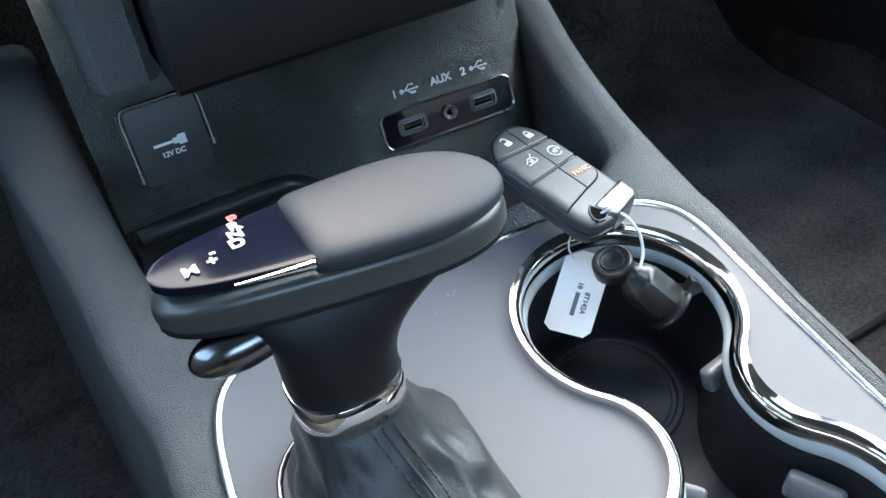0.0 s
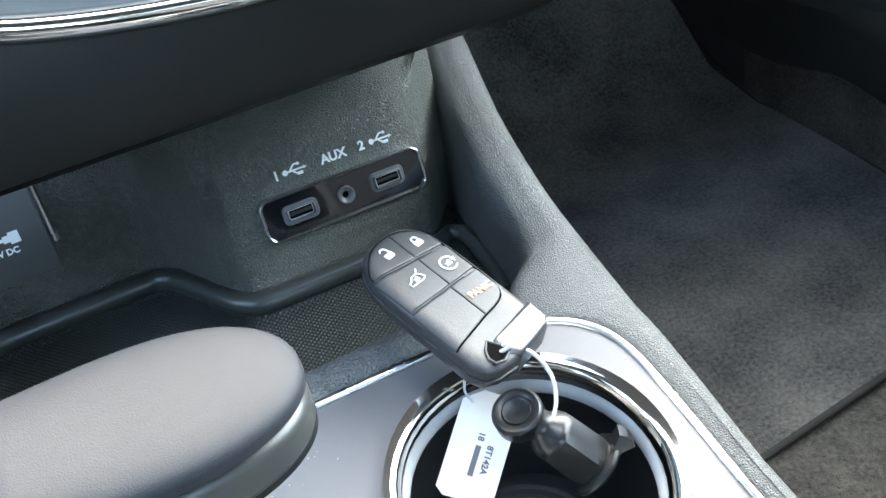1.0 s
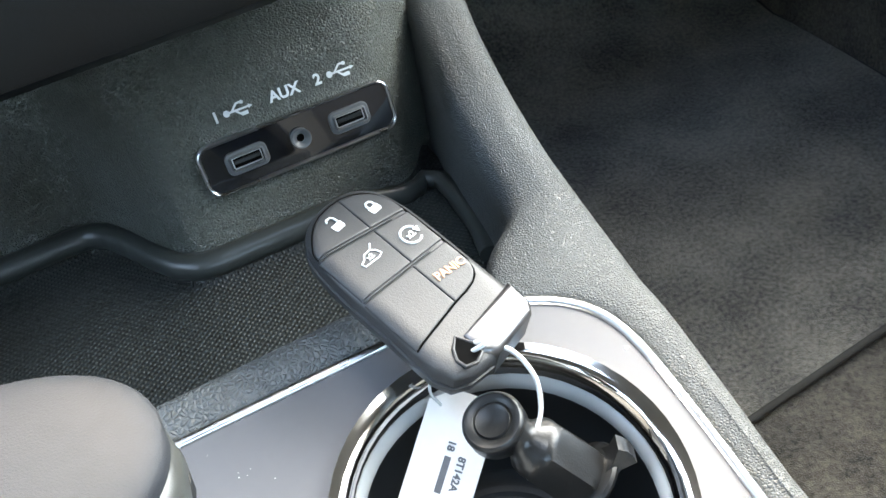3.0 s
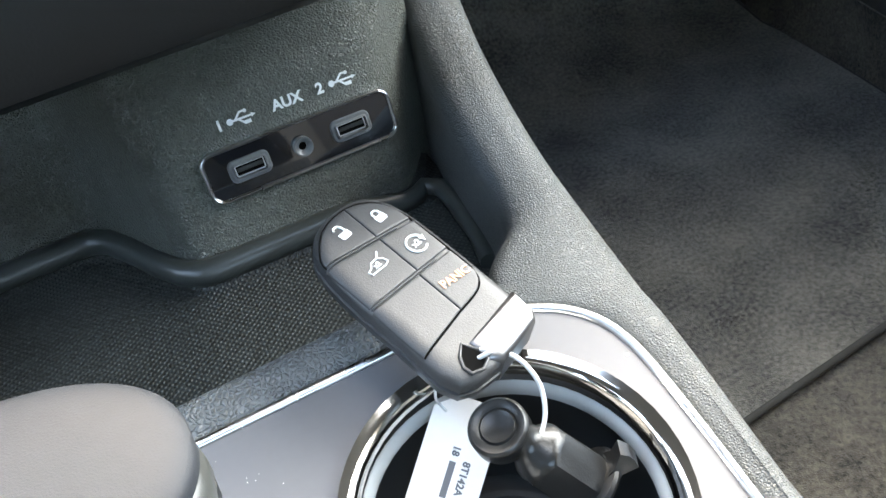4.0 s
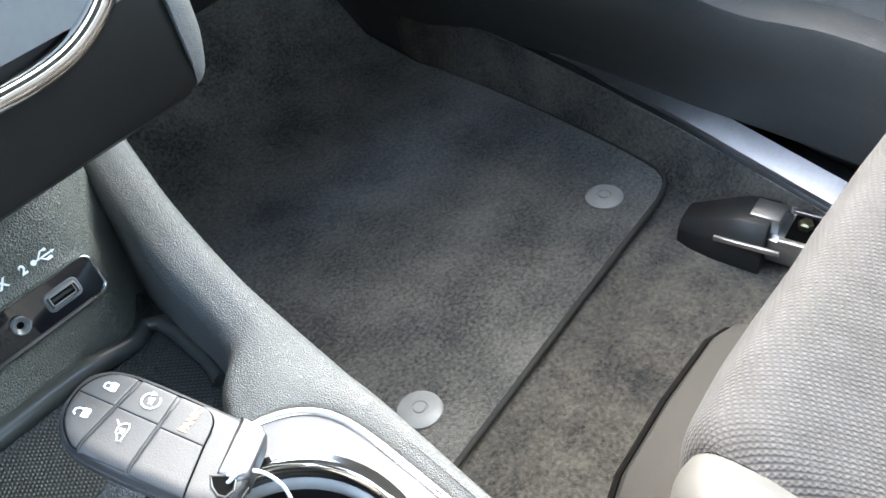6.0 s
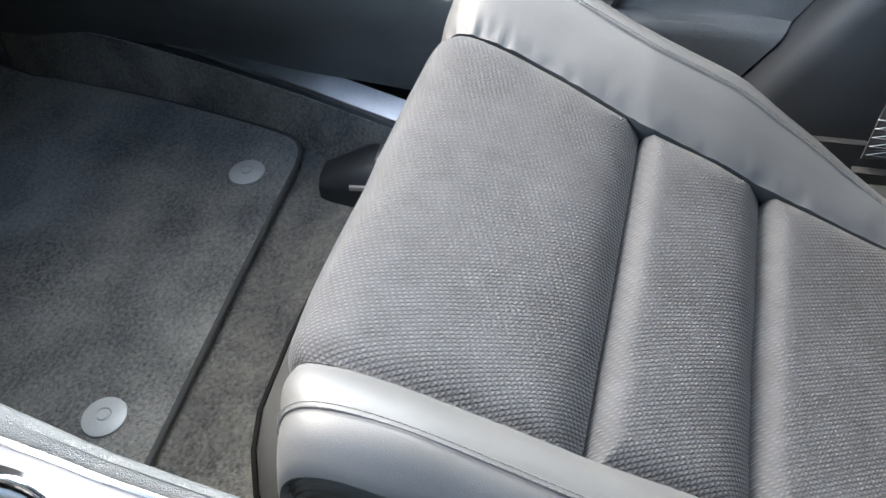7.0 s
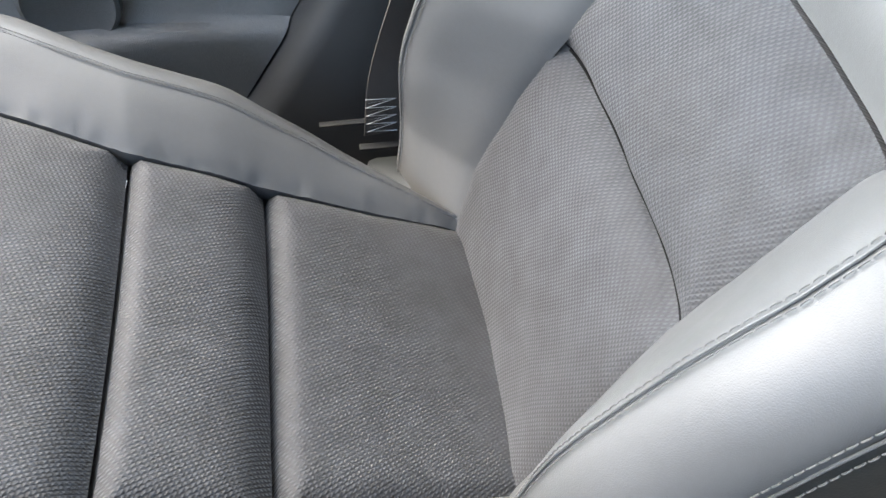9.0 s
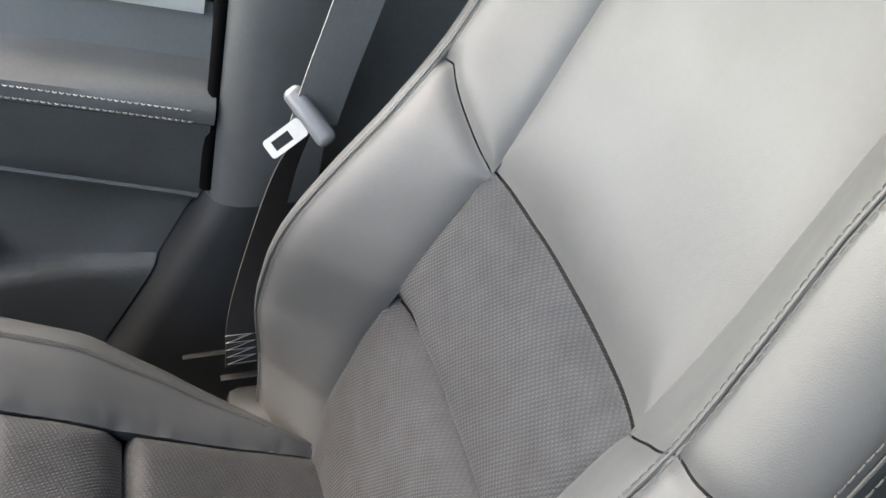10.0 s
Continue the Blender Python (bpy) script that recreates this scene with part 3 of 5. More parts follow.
def usb_icon(w):
    """Trident mark: a stem with a ball, an arrow and two branches."""
    t = w * 0.035
    return joined(moved(lathe([(0, 0), (w * 0.12, 0), (w * 0.12, 0.0002), (0, 0.0002)], 14), Matrix.Translation((-w * 0.4, 0, 0))),
                  box(-w * 0.4, w * 0.45, -t, t, 0, 0.0002),
                  solid_from_outline([(w * 0.4, -w * 0.08), (w * 0.56, 0), (w * 0.4, w * 0.08)], [], 0, 0.0002),
                  moved(box(-w * 0.16, w * 0.16, -t, t, 0, 0.0002), pose(-w * 0.1, w * 0.11, 0, 0, 0, 45)),
                  box(0, w * 0.2, w * 0.2, w * 0.2 + 2 * t, 0, 0.0002),
                  moved(lathe([(0, 0), (w * 0.07, 0), (w * 0.07, 0.0002), (0, 0.0002)], 10), Matrix.Translation((w * 0.22, w * 0.22, 0))),
                  moved(box(-w * 0.16, w * 0.16, -t, t, 0, 0.0002), pose(w * 0.02, -w * 0.11, 0, 0, 0, -45)),
                  box(w * 0.1, w * 0.34, -w * 0.25, -w * 0.25 + 2 * t + w * 0.06, 0, 0.0002))


for txt, x in (("1", -0.0315), ("AUX", 0.0005), ("2", 0.0165)):
    part("lettering", moved(letters(txt, 0.0048), Matrix.Translation((x, 0.0212, 0.0002))), WHITE, usb_panel, "white print", smooth=False)
for x in (-0.0215, 0.0275):
    part("socket_mark", moved(usb_icon(0.0125), Matrix.Translation((x, 0.0214, 0.0001))), WHITE, usb_panel, "white print", smooth=False)

# power socket
V12 = plane_matrix((-0.1441, 0.1457, 0.0275), (1, 0.01, 0), (0, 0.31, 0.95)) @ Matrix.Diagonal((1.2, 1.2, 1.0, 1.0))
v12 = holder("power_socket_cover", "black square power socket cover with chrome edge", "socket cover", V12)
vr = rounded_rect(-0.0185, 0.0185, -0.0195, 0.0205, 0.004)
part("cover", moved(solid_from_outline(vr, [], -0.006, 0.0), Matrix.Identity(4)), SMOOTH_BLACK, v12)
cover_face = part("cover_face", solid_from_outline(offset_loop(vr, -0.001), [], 0.0, 0.0035), SMOOTH_BLACK, v12)
part("cover_edge", ribbon_along([(-0.0199, -0.016), (-0.0199, 0.0), (-0.0199, 0.0165), (-0.0187, 0.0203), (-0.0155, 0.0216), (0.0155, 0.0216), (0.0187, 0.0203), (0.0199, 0.0165), (0.0199, 0.0), (0.0199, -0.008)], [(0.0014, -0.003), (0.0014, 0.0036), (0.0009, 0.0048), (0.0, 0.0052), (-0.0006, 0.0044), (-0.0008, 0.0035), (-0.0008, -0.003)], closed=False), SATIN_CHROME, v12, "bright chrome edging")
part("lettering", moved(letters("12V DC", 0.0025), Matrix.Translation((-0.0005, -0.0058, 0.0037))), WHITE, cover_face, "white print", smooth=False)
part("plug_mark", moved(joined(box(-0.009, 0.001, -0.0007, 0.0007, 0, 0.0002), box(0.001, 0.0035, -0.0015, 0.0015, 0, 0.0002), box(0.0035, 0.0075, -0.0025, 0.0025, 0, 0.0002, 0.00008)), Matrix.Translation((0, -0.0005, 0.0036))), WHITE, cover_face, "white print", smooth=False)

# ---- gear shifter ----
shifter = holder("gear_shifter", "black gear shifter with gloss display top, chrome collar and leather boot", "gear shifter", pose(-0.132, -0.130, 0.0))


BOOT_RINGS = ((-0.022, 0.003, -0.012, 0.040, 0.060, 0.0), (-0.012, 0.003, -0.011, 0.0385, 0.056, 0.2), (0.000, 0.002, -0.008, 0.034, 0.046, 0.8), (0.010, 0.001, -0.006, 0.029, 0.036, 1.2), (0.021, -0.002, -0.003, 0.0250, 0.027, 1.0), (0.033, -0.004, 0.0, 0.0212, 0.0225, 0.5), (0.042, -0.005, 0.002, 0.0192, 0.0200, 0.1), (0.046, -0.005, 0.002, 0.0175, 0.0180, 0.0))


def boot():
    rings = []
    for z in np.linspace(-0.022, 0.046, 36):
        cx, cy, hx, hy, k = (table([(r[0], r[n]) for r in BOOT_RINGS], z) for n in range(1, 6))
        ring = []
        for i in range(110):
            q = 2 * math.pi * i / 110
            c, s_ = math.cos(q), math.sin(q)
            e = 0.62
            crease = 1 - abs(noise.noise((c * 2.0 + 3.1, s_ * 2.0, z * 42 + c * 0.8))) * 2.2
            fold = 1 + 0.05 * k * math.sin(4 * q + z * 190 + 0.6) + 0.10 * k * noise.noise((c * 2.2, s_ * 2.2, z * 55)) + 0.045 * k * crease + 0.02 * k * noise.noise((c * 7, s_ * 7, z * 200))
            ring.append(Vector((cx + hx * fold * math.copysign(abs(c) ** e, c), cy + hy * fold * math.copysign(abs(s_) ** e, s_), z + 0.0025 * k * math.sin(3 * q + 1))))
        rings.append(ring)
    return loft(rings)


part("boot", boot(), BOOT, shifter, "creased black leather boot")
part("seam", tube(smooth_curve([(-0.001, -0.0190, 0.042), (0.002, -0.0242, 0.032), (0.006, -0.0325, 0.021), (0.009, -0.0442, 0.010), (0.012, -0.0552, -0.001)], 4), 0.0007, 6), BOOT, shifter)
for dx in (-0.0042, 0.0042):
    pts = smooth_curve([(-0.001 + dx, -0.0185, 0.042), (0.002 + dx, -0.0237, 0.032), (0.006 + dx, -0.0320, 0.021), (0.009 + dx, -0.0437, 0.010), (0.012 + dx, -0.0547, -0.001)], 5)
    part("stitching", joined(*[tube([a, a.lerp(b, 0.5) + Vector((0, -0.0006, 0.0003)), a.lerp(b, 0.75)], 0.00045, 5) for a, b in zip(pts, pts[1:])]), STITCH, shifter, "grey twin stitching")
ring_path = [(x, y) for x, y in rounded_rect(-0.0385, 0.0425, -0.075, 0.0475, 0.03, 8)]
part("boot_ring", moved(ribbon_along(ring_path, half_round(0.0030, 0.0018)), Matrix.Translation((0, 0, -0.018)) @ pose(0, 0, 0, 10)), DARK_CHROME, shifter, "thin chrome boot ring")


def oval_ring(z, cx, cy, hx, hy, n=48, e=0.8):
    return [(cx + hx * math.copysign(abs(math.cos(2 * math.pi * i / n)) ** e, math.cos(2 * math.pi * i / n)), cy + hy * math.copysign(abs(math.sin(2 * math.pi * i / n)) ** e, math.sin(2 * math.pi * i / n)), z) for i in range(n)]


part("collar", loft([oval_ring(0.042, -0.005, 0.002, 0.0190, 0.0195), oval_ring(0.0435, -0.005, 0.002, 0.0200, 0.0205), oval_ring(0.0540, -0.005, 0.002, 0.0206, 0.0207), oval_ring(0.0552, -0.005, 0.002, 0.0200, 0.0200), oval_ring(0.0554, -0.005, 0.002, 0.0175, 0.0175)]), CHROME, shifter, "polished chrome collar")
def neck_body():
    """Neck that flares from the round collar into the underside of the long grip."""
    rings = []
    n = 64
    for k in range(25):
        t = k / 24
        ring = []
        for i in range(n):
            q = 2 * math.pi * i / n
            c, s_ = math.cos(q), math.sin(q)
            e = 0.8
            low = Vector((-0.005 + 0.0198 * math.copysign(abs(c) ** e, c), 0.002 + 0.0190 * math.copysign(abs(s_) ** e, s_), 0.0550))
            x = 0.0065 + 0.0605 * math.copysign(abs(c) ** 0.75, c)
            f = max(-1.0, min(1.0, (x - 0.0065) / 0.061))
            g = (f + 1) / 2
            hw = max(0.0004, (0.0185 + 0.0095 * g * g * (3 - 2 * g)) * (1 - abs(f) ** 3.0) ** (1 / 2.2))
            high = Vector((x, 0.012 + hw * math.copysign(abs(s_) ** 0.8, s_), zmid(x) - 0.0042))
            w = t ** (2.6 + 2.4 * max(0.0, -c))
            z = low.z + (high.z - low.z) * (t + 0.12 * math.sin(math.pi * t) * max(0.0, c))
            ring.append((low.x + (high.x - low.x) * w, low.y + (high.y - low.y) * w, z))
        rings.append(ring)
    return loft(rings)


def zmid(x):
    return 0.0985 - 0.05 * x


part("neck", neck_body(), NECK, shifter, "black plastic neck")


def knob(x0, x1, z_low, z_top, grow, n=60, crown=0.5, taper=0.0, x_left=-0.0545, x_right=0.0675, level=False):
    """A grip along x with rounded ends: a crowned section over a plan that widens to the right."""
    rings = []
    mid, half = (x_left + x_right) / 2, (x_right - x_left) / 2
    for k in range(n + 1):
        q = k / n
        q = q + 0.10 * math.sin(2 * math.pi * q) / (2 * math.pi) - 0.55 * math.sin(2 * math.pi * q) / (2 * math.pi)
        x = x0 + (x1 - x0) * q
        e = max(-1.0, min(1.0, (x - mid) / half))
        t = (e + 1) / 2
        power = 3.6 if e < 0 else 2.7
        wide = 0.0195 + 0.0095 * t * t * (3 - 2 * t)
        hw = max(0.0006, (wide + grow) * (1 - abs(e) ** power) ** (1 / 2.2))
        zl = z_low(x)
        zt = zl + (z_top(x) - zl) * (0.25 + 0.75 * (1 - abs(e) ** 4) ** 0.5)
        if level:
            zt = z_top(x)
        if taper:
            soft = math.sqrt(max(0.0, 1 - max(0.0, 1 - (x - x0) / taper) ** 2))
            hw *= 0.88 + 0.12 * soft
            zt = zl + (zt - zl) * (0.45 + 0.55 * soft)
        rings.append([(x, 0.012 + hw * math.cos(a), zl + (zt - zl) * max(0.0, math.sin(a)) ** crown) for a in (math.pi * i / 36 for i in range(37))])
    return loft(rings)


part("grip_base", knob(-0.0545, 0.0675, lambda x: zmid(x) - 0.0046, lambda x: zmid(x) + 0.0085, 0.0, crown=0.30), SATIN_GREY, shifter, "dark grey grip body")
part("grip_seam", knob(-0.0540, 0.0672, lambda x: zmid(x) - 0.0070, lambda x: zmid(x) - 0.0040, 0.0003, crown=0.18, level=True), NECK, shifter, "black lower edge of the grip")
part("grip_pad", knob(-0.006, 0.0672, lambda x: zmid(x) + 0.0060, lambda x: zmid(x) + 0.0140, -0.0004, crown=0.5, taper=0.008), SOFT, shifter, "soft grey leather-look palm pad")
display = part("display", knob(-0.0520, -0.0030, lambda x: zmid(x) + 0.0070, lambda x: zmid(x) + 0.0105, -0.0036, crown=0.06, x_left=-0.0522, level=True), SCREEN, shifter, "gloss black gear display")
for txt, x, y, mat, size in (("P", -0.0207, 0.0282, RED, 0.0046), ("R", -0.0215, 0.0238, WHITE, 0.0046), ("N", -0.0224, 0.0189, WHITE, 0.0046), ("D", -0.0233, 0.0136, WHITE, 0.0048), ("M", -0.0397, 0.0072, WHITE, 0.0046), ("+", -0.0325, 0.0088, WHITE, 0.0044), ("-", -0.0315, 0.0134, WHITE, 0.0044)):
    part("lettering", moved(letters(txt, size), pose(x, y, zmid(x) + 0.0110, 0, 3, 4)), mat, display, "lit gear letter", smooth=False)
# Bright sliver built in place of the glossy reflection on the display's bevel.
part("highlight_strip", tube(smooth_curve([(-0.030, -0.0060, zmid(-0.030) + 0.0100), (-0.02, -0.0078, zmid(-0.02) + 0.0102), (-0.012, -0.0090, zmid(-0.012) + 0.0104), (-0.006, -0.0100, zmid(-0.006) + 0.0106)], 6), lambda t: 0.0004 + 0.0010 * t, 8), CHROME, shifter, "slim chrome strip for the highlight on the display edge")
part("release_button", moved(lathe([(0.0085 * math.cos(a), 0.018 * math.sin(a)) for a in (radians(d) for d in range(-90, 91, 12))], 28), pose(-0.033, 0.000, 0.0845, 0, 84, 0)), DARK_CHROME, shifter, "dark chrome release trigger")

# ---- key fob, tag and tool ----
FOB_M = plane_matrix((0.008, -0.016, 0.0365), (0.9457, 0.3130, -0.0872), (-0.2785, 0.9191, 0.2785))
fob = holder("key_fob", "dark grey plastic key fob with white icons and bright metal end", "key fob", FOB_M)
fob_edge = [(p.x, p.y) for p in smooth_curve([(-0.0215, -0.030, 0), (-0.0218, -0.012, 0), (-0.0205, 0.004, 0), (-0.0165, 0.0135, 0), (-0.0095, 0.0185, 0), (0.0, 0.0205, 0), (0.0095, 0.0195, 0), (0.0155, 0.0135, 0), (0.0182, 0.003, 0), (0.0187, -0.014, 0), (0.0185, -0.040, 0)], 5)]
fob_edge += [(0.0175, -0.0525), (0.0150, -0.0555), (-0.004, -0.0590), (-0.014, -0.0585), (-0.0195, -0.0560), (-0.0218, -0.050), (-0.0218, -0.040)]
fob_edge = fob_edge[::-1]


def shrink(loop, k, z):
    cx, cy = -0.0015, -0.019
    return [(cx + (x - cx) * (1 - k / 0.020), cy + (y - cy) * (1 - k / 0.039), z) for x, y in loop]


def dome(d, r=0.0050):
    """Fall of the fob's top towards its rim, at d metres from the outline."""
    e = 1 - min(1.0, max(0.0, d) / r)
    return -r * 0.55 * (1 - math.sqrt(max(0.0, 1 - e * e)))


def rim_distance(x, y):
    """Metres from (x, y) to the fob's outline."""
    best = 1.0
    for i in range(len(fob_edge)):
        a, b = Vector(fob_edge[i - 1]), Vector(fob_edge[i])
        d = b - a
        t = max(0.0, min(1.0, (Vector((x, y)) - a).dot(d) / max(1e-12, d.length_squared)))
        best = min(best, (Vector((x, y)) - a - d * t).length)
    return best


part("case", loft([shrink(fob_edge, 0.005, -0.0150), shrink(fob_edge, 0.0018, -0.0138), shrink(fob_edge, 0.0, -0.0105), shrink(fob_edge, -0.0003, -0.0074), shrink(fob_edge, 0.0006, -0.0070), shrink(fob_edge, 0.0006, -0.0064), shrink(fob_edge, -0.0002, -0.0060)]
                  + [shrink(fob_edge, k, dome(k) - 0.0004) for k in (0.0, 0.0003, 0.0008, 0.0014, 0.0022, 0.0032, 0.0045, 0.007, 0.012)]), FOB, fob, "dark grey plastic shell")


def fob_button(x0, x1, low, high, n=16):
    """A key of the fob that follows the domed top, with sharp joints and slightly rounded borders. low, high: its ends along the fob at x."""
    def steps(m):
        return [0.0, 0.012, 0.035] + [0.06 + 0.88 * k / m for k in range(m + 1)] + [0.965, 0.988, 1.0]

    us, vs = steps(n), steps(n)
    grid = []
    for u in us:
        x = x0 + (x1 - x0) * u
        row = []
        for v in vs:
            y = low(x) + (high(x) - low(x)) * v
            edge = min(u, 1 - u) * abs(x1 - x0), min(v, 1 - v) * abs(high(x) - low(x))
            e = max(0.0, 1 - min(edge) / 0.0004)
            row.append(Vector((x, y, dome(rim_distance(x, y)) + 0.0003 - 0.00025 * e * e)))
        grid.append(row)
    bm = bmesh.new()
    A = [[bm.verts.new(p) for p in row] for row in grid]
    B = [[bm.verts.new(p - Vector((0, 0, 0.0018))) for p in row] for row in grid]
    a, b = len(us) - 1, len(vs) - 1
    for i in range(a):
        for j in range(b):
            bm.faces.new((A[i][j], A[i + 1][j], A[i + 1][j + 1], A[i][j + 1]))
            bm.faces.new((B[i][j], B[i][j + 1], B[i + 1][j + 1], B[i + 1][j]))
    for i in range(a):
        bm.faces.new((A[i][0], B[i][0], B[i + 1][0], A[i + 1][0]))
        bm.faces.new((A[i][b], A[i + 1][b], B[i + 1][b], B[i][b]))
    for j in range(b):
        bm.faces.new((A[0][j], A[0][j + 1], B[0][j + 1], B[0][j]))
        bm.faces.new((A[a][j], B[a][j], B[a][j + 1], A[a][j + 1]))
    return bm


def crown(x):
    """Front border of the first row of keys."""
    return table([(-0.0205, 0.0030), (-0.0195, 0.0060), (-0.0175, 0.0090), (-0.015, 0.0118), (-0.012, 0.0143), (-0.008, 0.0163), (-0.003, 0.0174), (0.002, 0.0176), (0.006, 0.0166), (0.010, 0.0144), (0.0125, 0.0117), (0.0145, 0.0080), (0.0154, 0.0030)], x)


def heel(x):
    """Rear border of the last row, with its rounded corner."""
    return table([(-0.0216, -0.0420), (-0.0005, -0.0374), (0.0060, -0.0364), (0.0105, -0.0352), (0.0135, -0.0330), (0.0152, -0.0300), (0.0157, -0.0270)], x)


def row_a(x):
    return table([(-0.0205, 0.0026), (0.0157, 0.0000)], x)


def row_b(x):
    return table([(-0.0216, -0.0190), (0.0157, -0.0174)], x)


GAP = 0.00016
buttons = []
for x0, x1, low, high in ((-0.0200, 0.0006, lambda x: row_a(x) + 0.0008, crown), (0.0009, 0.0153, lambda x: row_a(x) + 0.0008, crown),
                          (-0.0211, 0.0006, lambda x: row_b(x) + 0.0008, lambda x: row_a(x) - 0.0008), (0.0009, 0.0156, lambda x: row_b(x) + 0.0008, lambda x: row_a(x) - 0.0008),
                          (-0.0214, -0.0002, heel, lambda x: row_b(x) - 0.0008), (0.0001, 0.0156, heel, lambda x: row_b(x) - 0.0008)):
    buttons.append(part("button", fob_button(x0 + GAP * 0.4, x1, low, high), FOB, fob))
# Dark tube along the keys' border, in place of the shadow in their gap.
border = [(-0.0202, row_a(-0.0202), 0), (-0.0200, 0.0046, 0)] + [(x, crown(x) + 0.0003, 0) for x in np.linspace(-0.0194, 0.0150, 26)] + [(0.01565, 0.0020, 0), (0.0160, -0.0100, 0), (0.0160, -0.0200, 0)] + [(x + 0.0002, heel(x) - 0.0003, 0) for x in np.linspace(0.0156, -0.0214, 26)]
border = [(x, y, dome(rim_distance(x, y)) - 0.0001) for x, y, z in border]
part("button_gap_shade", tube(border, 0.00034, 6), HOLE, fob, "dark strip for the shade in the gap round the buttons")
for line in (row_a, row_b):
    part("button_rib", fob_button(-0.0208, 0.0090, lambda x: line(x) - 0.00034, lambda x: line(x) + 0.00034 * table([(0.004, 1.0), (0.009, 0.3)], x), 10), FOB, fob, "thin rib between the rows of buttons")


def padlock(open_shackle):
    body = solid_from_outline([(-0.0017, -0.0026), (0.0017, -0.0026), (0.0021, -0.0020), (0.0021, 0.0002), (-0.0021, 0.0002), (-0.0021, -0.0020)], [], 0, 0.0002)
    path = [(-0.0014, 0.0002, 0.0001), (-0.0014, 0.0016, 0.0001), (-0.0007, 0.0025, 0.0001), (0.0007, 0.0025, 0.0001), (0.0014, 0.0016, 0.0001), (0.0014, 0.0002, 0.0001)]
    if open_shackle:
        path = [(0.0014, 0.0002, 0.0001), (0.0014, 0.0020, 0.0001), (0.0007, 0.0032, 0.0001), (-0.0009, 0.0034, 0.0001), (-0.0018, 0.0024, 0.0001)]
    return joined(body, tube(path, 0.00038, 6))


part("lock_mark", moved(padlock(False), pose(0.0076, 0.0080, 0.0004, 0, 0, 8)), WHITE, buttons[1], "white print", smooth=False)
part("unlock_mark", moved(padlock(True), pose(-0.0070, 0.0098, 0.0005, 0, 0, 8)), WHITE, buttons[0], "white print", smooth=False)
hatch_path = [(-0.0042, -0.0018), (-0.0044, -0.0003), (-0.0026, 0.0003), (-0.0010, 0.0018), (0.0018, 0.0020), (0.0034, 0.0004), (0.0038, -0.0014), (0.0020, -0.0021), (-0.0012, -0.0019)]
part("liftgate_mark", moved(joined(tube([(x, y, 0.0001) for x, y in hatch_path], 0.0003, 6, True), tube([(0.0020, 0.0020, 0.0001), (0.0040, 0.0038, 0.0001)], 0.0003, 6), moved(letters("x2", 0.0018), Matrix.Translation((0, -0.0001, 0.0001)))), pose(-0.0078, -0.0075, 0.0005, 0, 0, 6)), WHITE, buttons[2], "white print", smooth=False)
circ = [(0.0036 * math.cos(radians(a)), 0.0036 * math.sin(radians(a)), 0.0001) for a in range(25, 315, 15)]
part("start_mark", moved(joined(tube(circ, 0.00042, 6), solid_from_outline([(0.0022, 0.0012), (0.0046, 0.0012), (0.0034, -0.0012)], [], 0, 0.0002), moved(letters("x2", 0.0022), Matrix.Translation((0, 0, 0.0001)))), pose(0.0086, -0.0092, 0.0005, 0, 0, 6)), WHITE, buttons[3], "white print", smooth=False)
part("lettering", moved(letters("PANIC", 0.0030), pose(0.0080, -0.0275, 0.0005, 0, 0, -2)), AMBER, buttons[5], "amber print", smooth=False)
metal = [(-0.0075, -0.0475), (0.0186, -0.0430), (0.0180, -0.0530), (0.0155, -0.0560), (-0.0035, -0.0593), (-0.0072, -0.0560)]
part("metal_end", loft([[(x, y, z) for x, y in metal] for z in (-0.0120, -0.0014)] + [[(0.0055 + (x - 0.0055) * k, -0.0515 + (y + 0.0515) * q, z) for x, y in metal] for k, q, z in ((0.985, 0.95, -0.0004), (0.95, 0.84, 0.0004), (0.90, 0.66, 0.0008))]), BLADE, fob, "bright metal blade end")
part("ring_hole", moved(solid_from_outline([(-0.0034, -0.0034), (0.0, -0.0046), (0.0032, -0.0032), (0.0036, 0.0004), (0.0012, 0.0050), (-0.0020, 0.0024), (-0.0038, -0.0006)], [], -0.004, 0.0006), Matrix.Translation((-0.0110, -0.0520, -0.0006))), HOLE, fob, "dark key ring opening")
part("ring_rim", moved(tube([(-0.0038, -0.0038, 0.0), (0.0, -0.0050, 0.0), (0.0036, -0.0035, 0.0), (0.0041, 0.0004, 0.0), (0.0014, 0.0056, 0.0), (-0.0023, 0.0028, 0.0), (-0.0043, -0.0006, 0.0)], 0.0006, 8, True), Matrix.Translation((-0.0110, -0.0520, -0.0002))), FOB, fob)

eyelet = FOB_M @ Vector((-0.0095, -0.0530, -0.0010))
wire = [eyelet, eyelet + Vector((0.004, -0.002, 0.0030)), (0.0165, -0.0650, 0.0215), (0.0250, -0.0705, 0.0180), (0.0285, -0.0775, 0.0100), (0.0265, -0.0830, 0.0020), (0.0215, -0.0870, -0.0030)]
thing("wire_loop", tube(smooth_curve(wire, 8), 0.0008, 8), WIRE, "thin pale wire loop tied through the key fob", "wire")
thing("wire_loop", tube(smooth_curve([eyelet, (0.0040, -0.0600, 0.0120), (0.0015, -0.0575, 0.0020), (0.0035, -0.0590, -0.0050)], 8), 0.0005, 8), WIRE, "thin pale wire loop holding the paper tag", "wire")
TAG_M = plane_matrix((0.000, -0.0675, -0.0175), (0.55, -0.62, -0.18), (0.30, 0.62, 0.55))
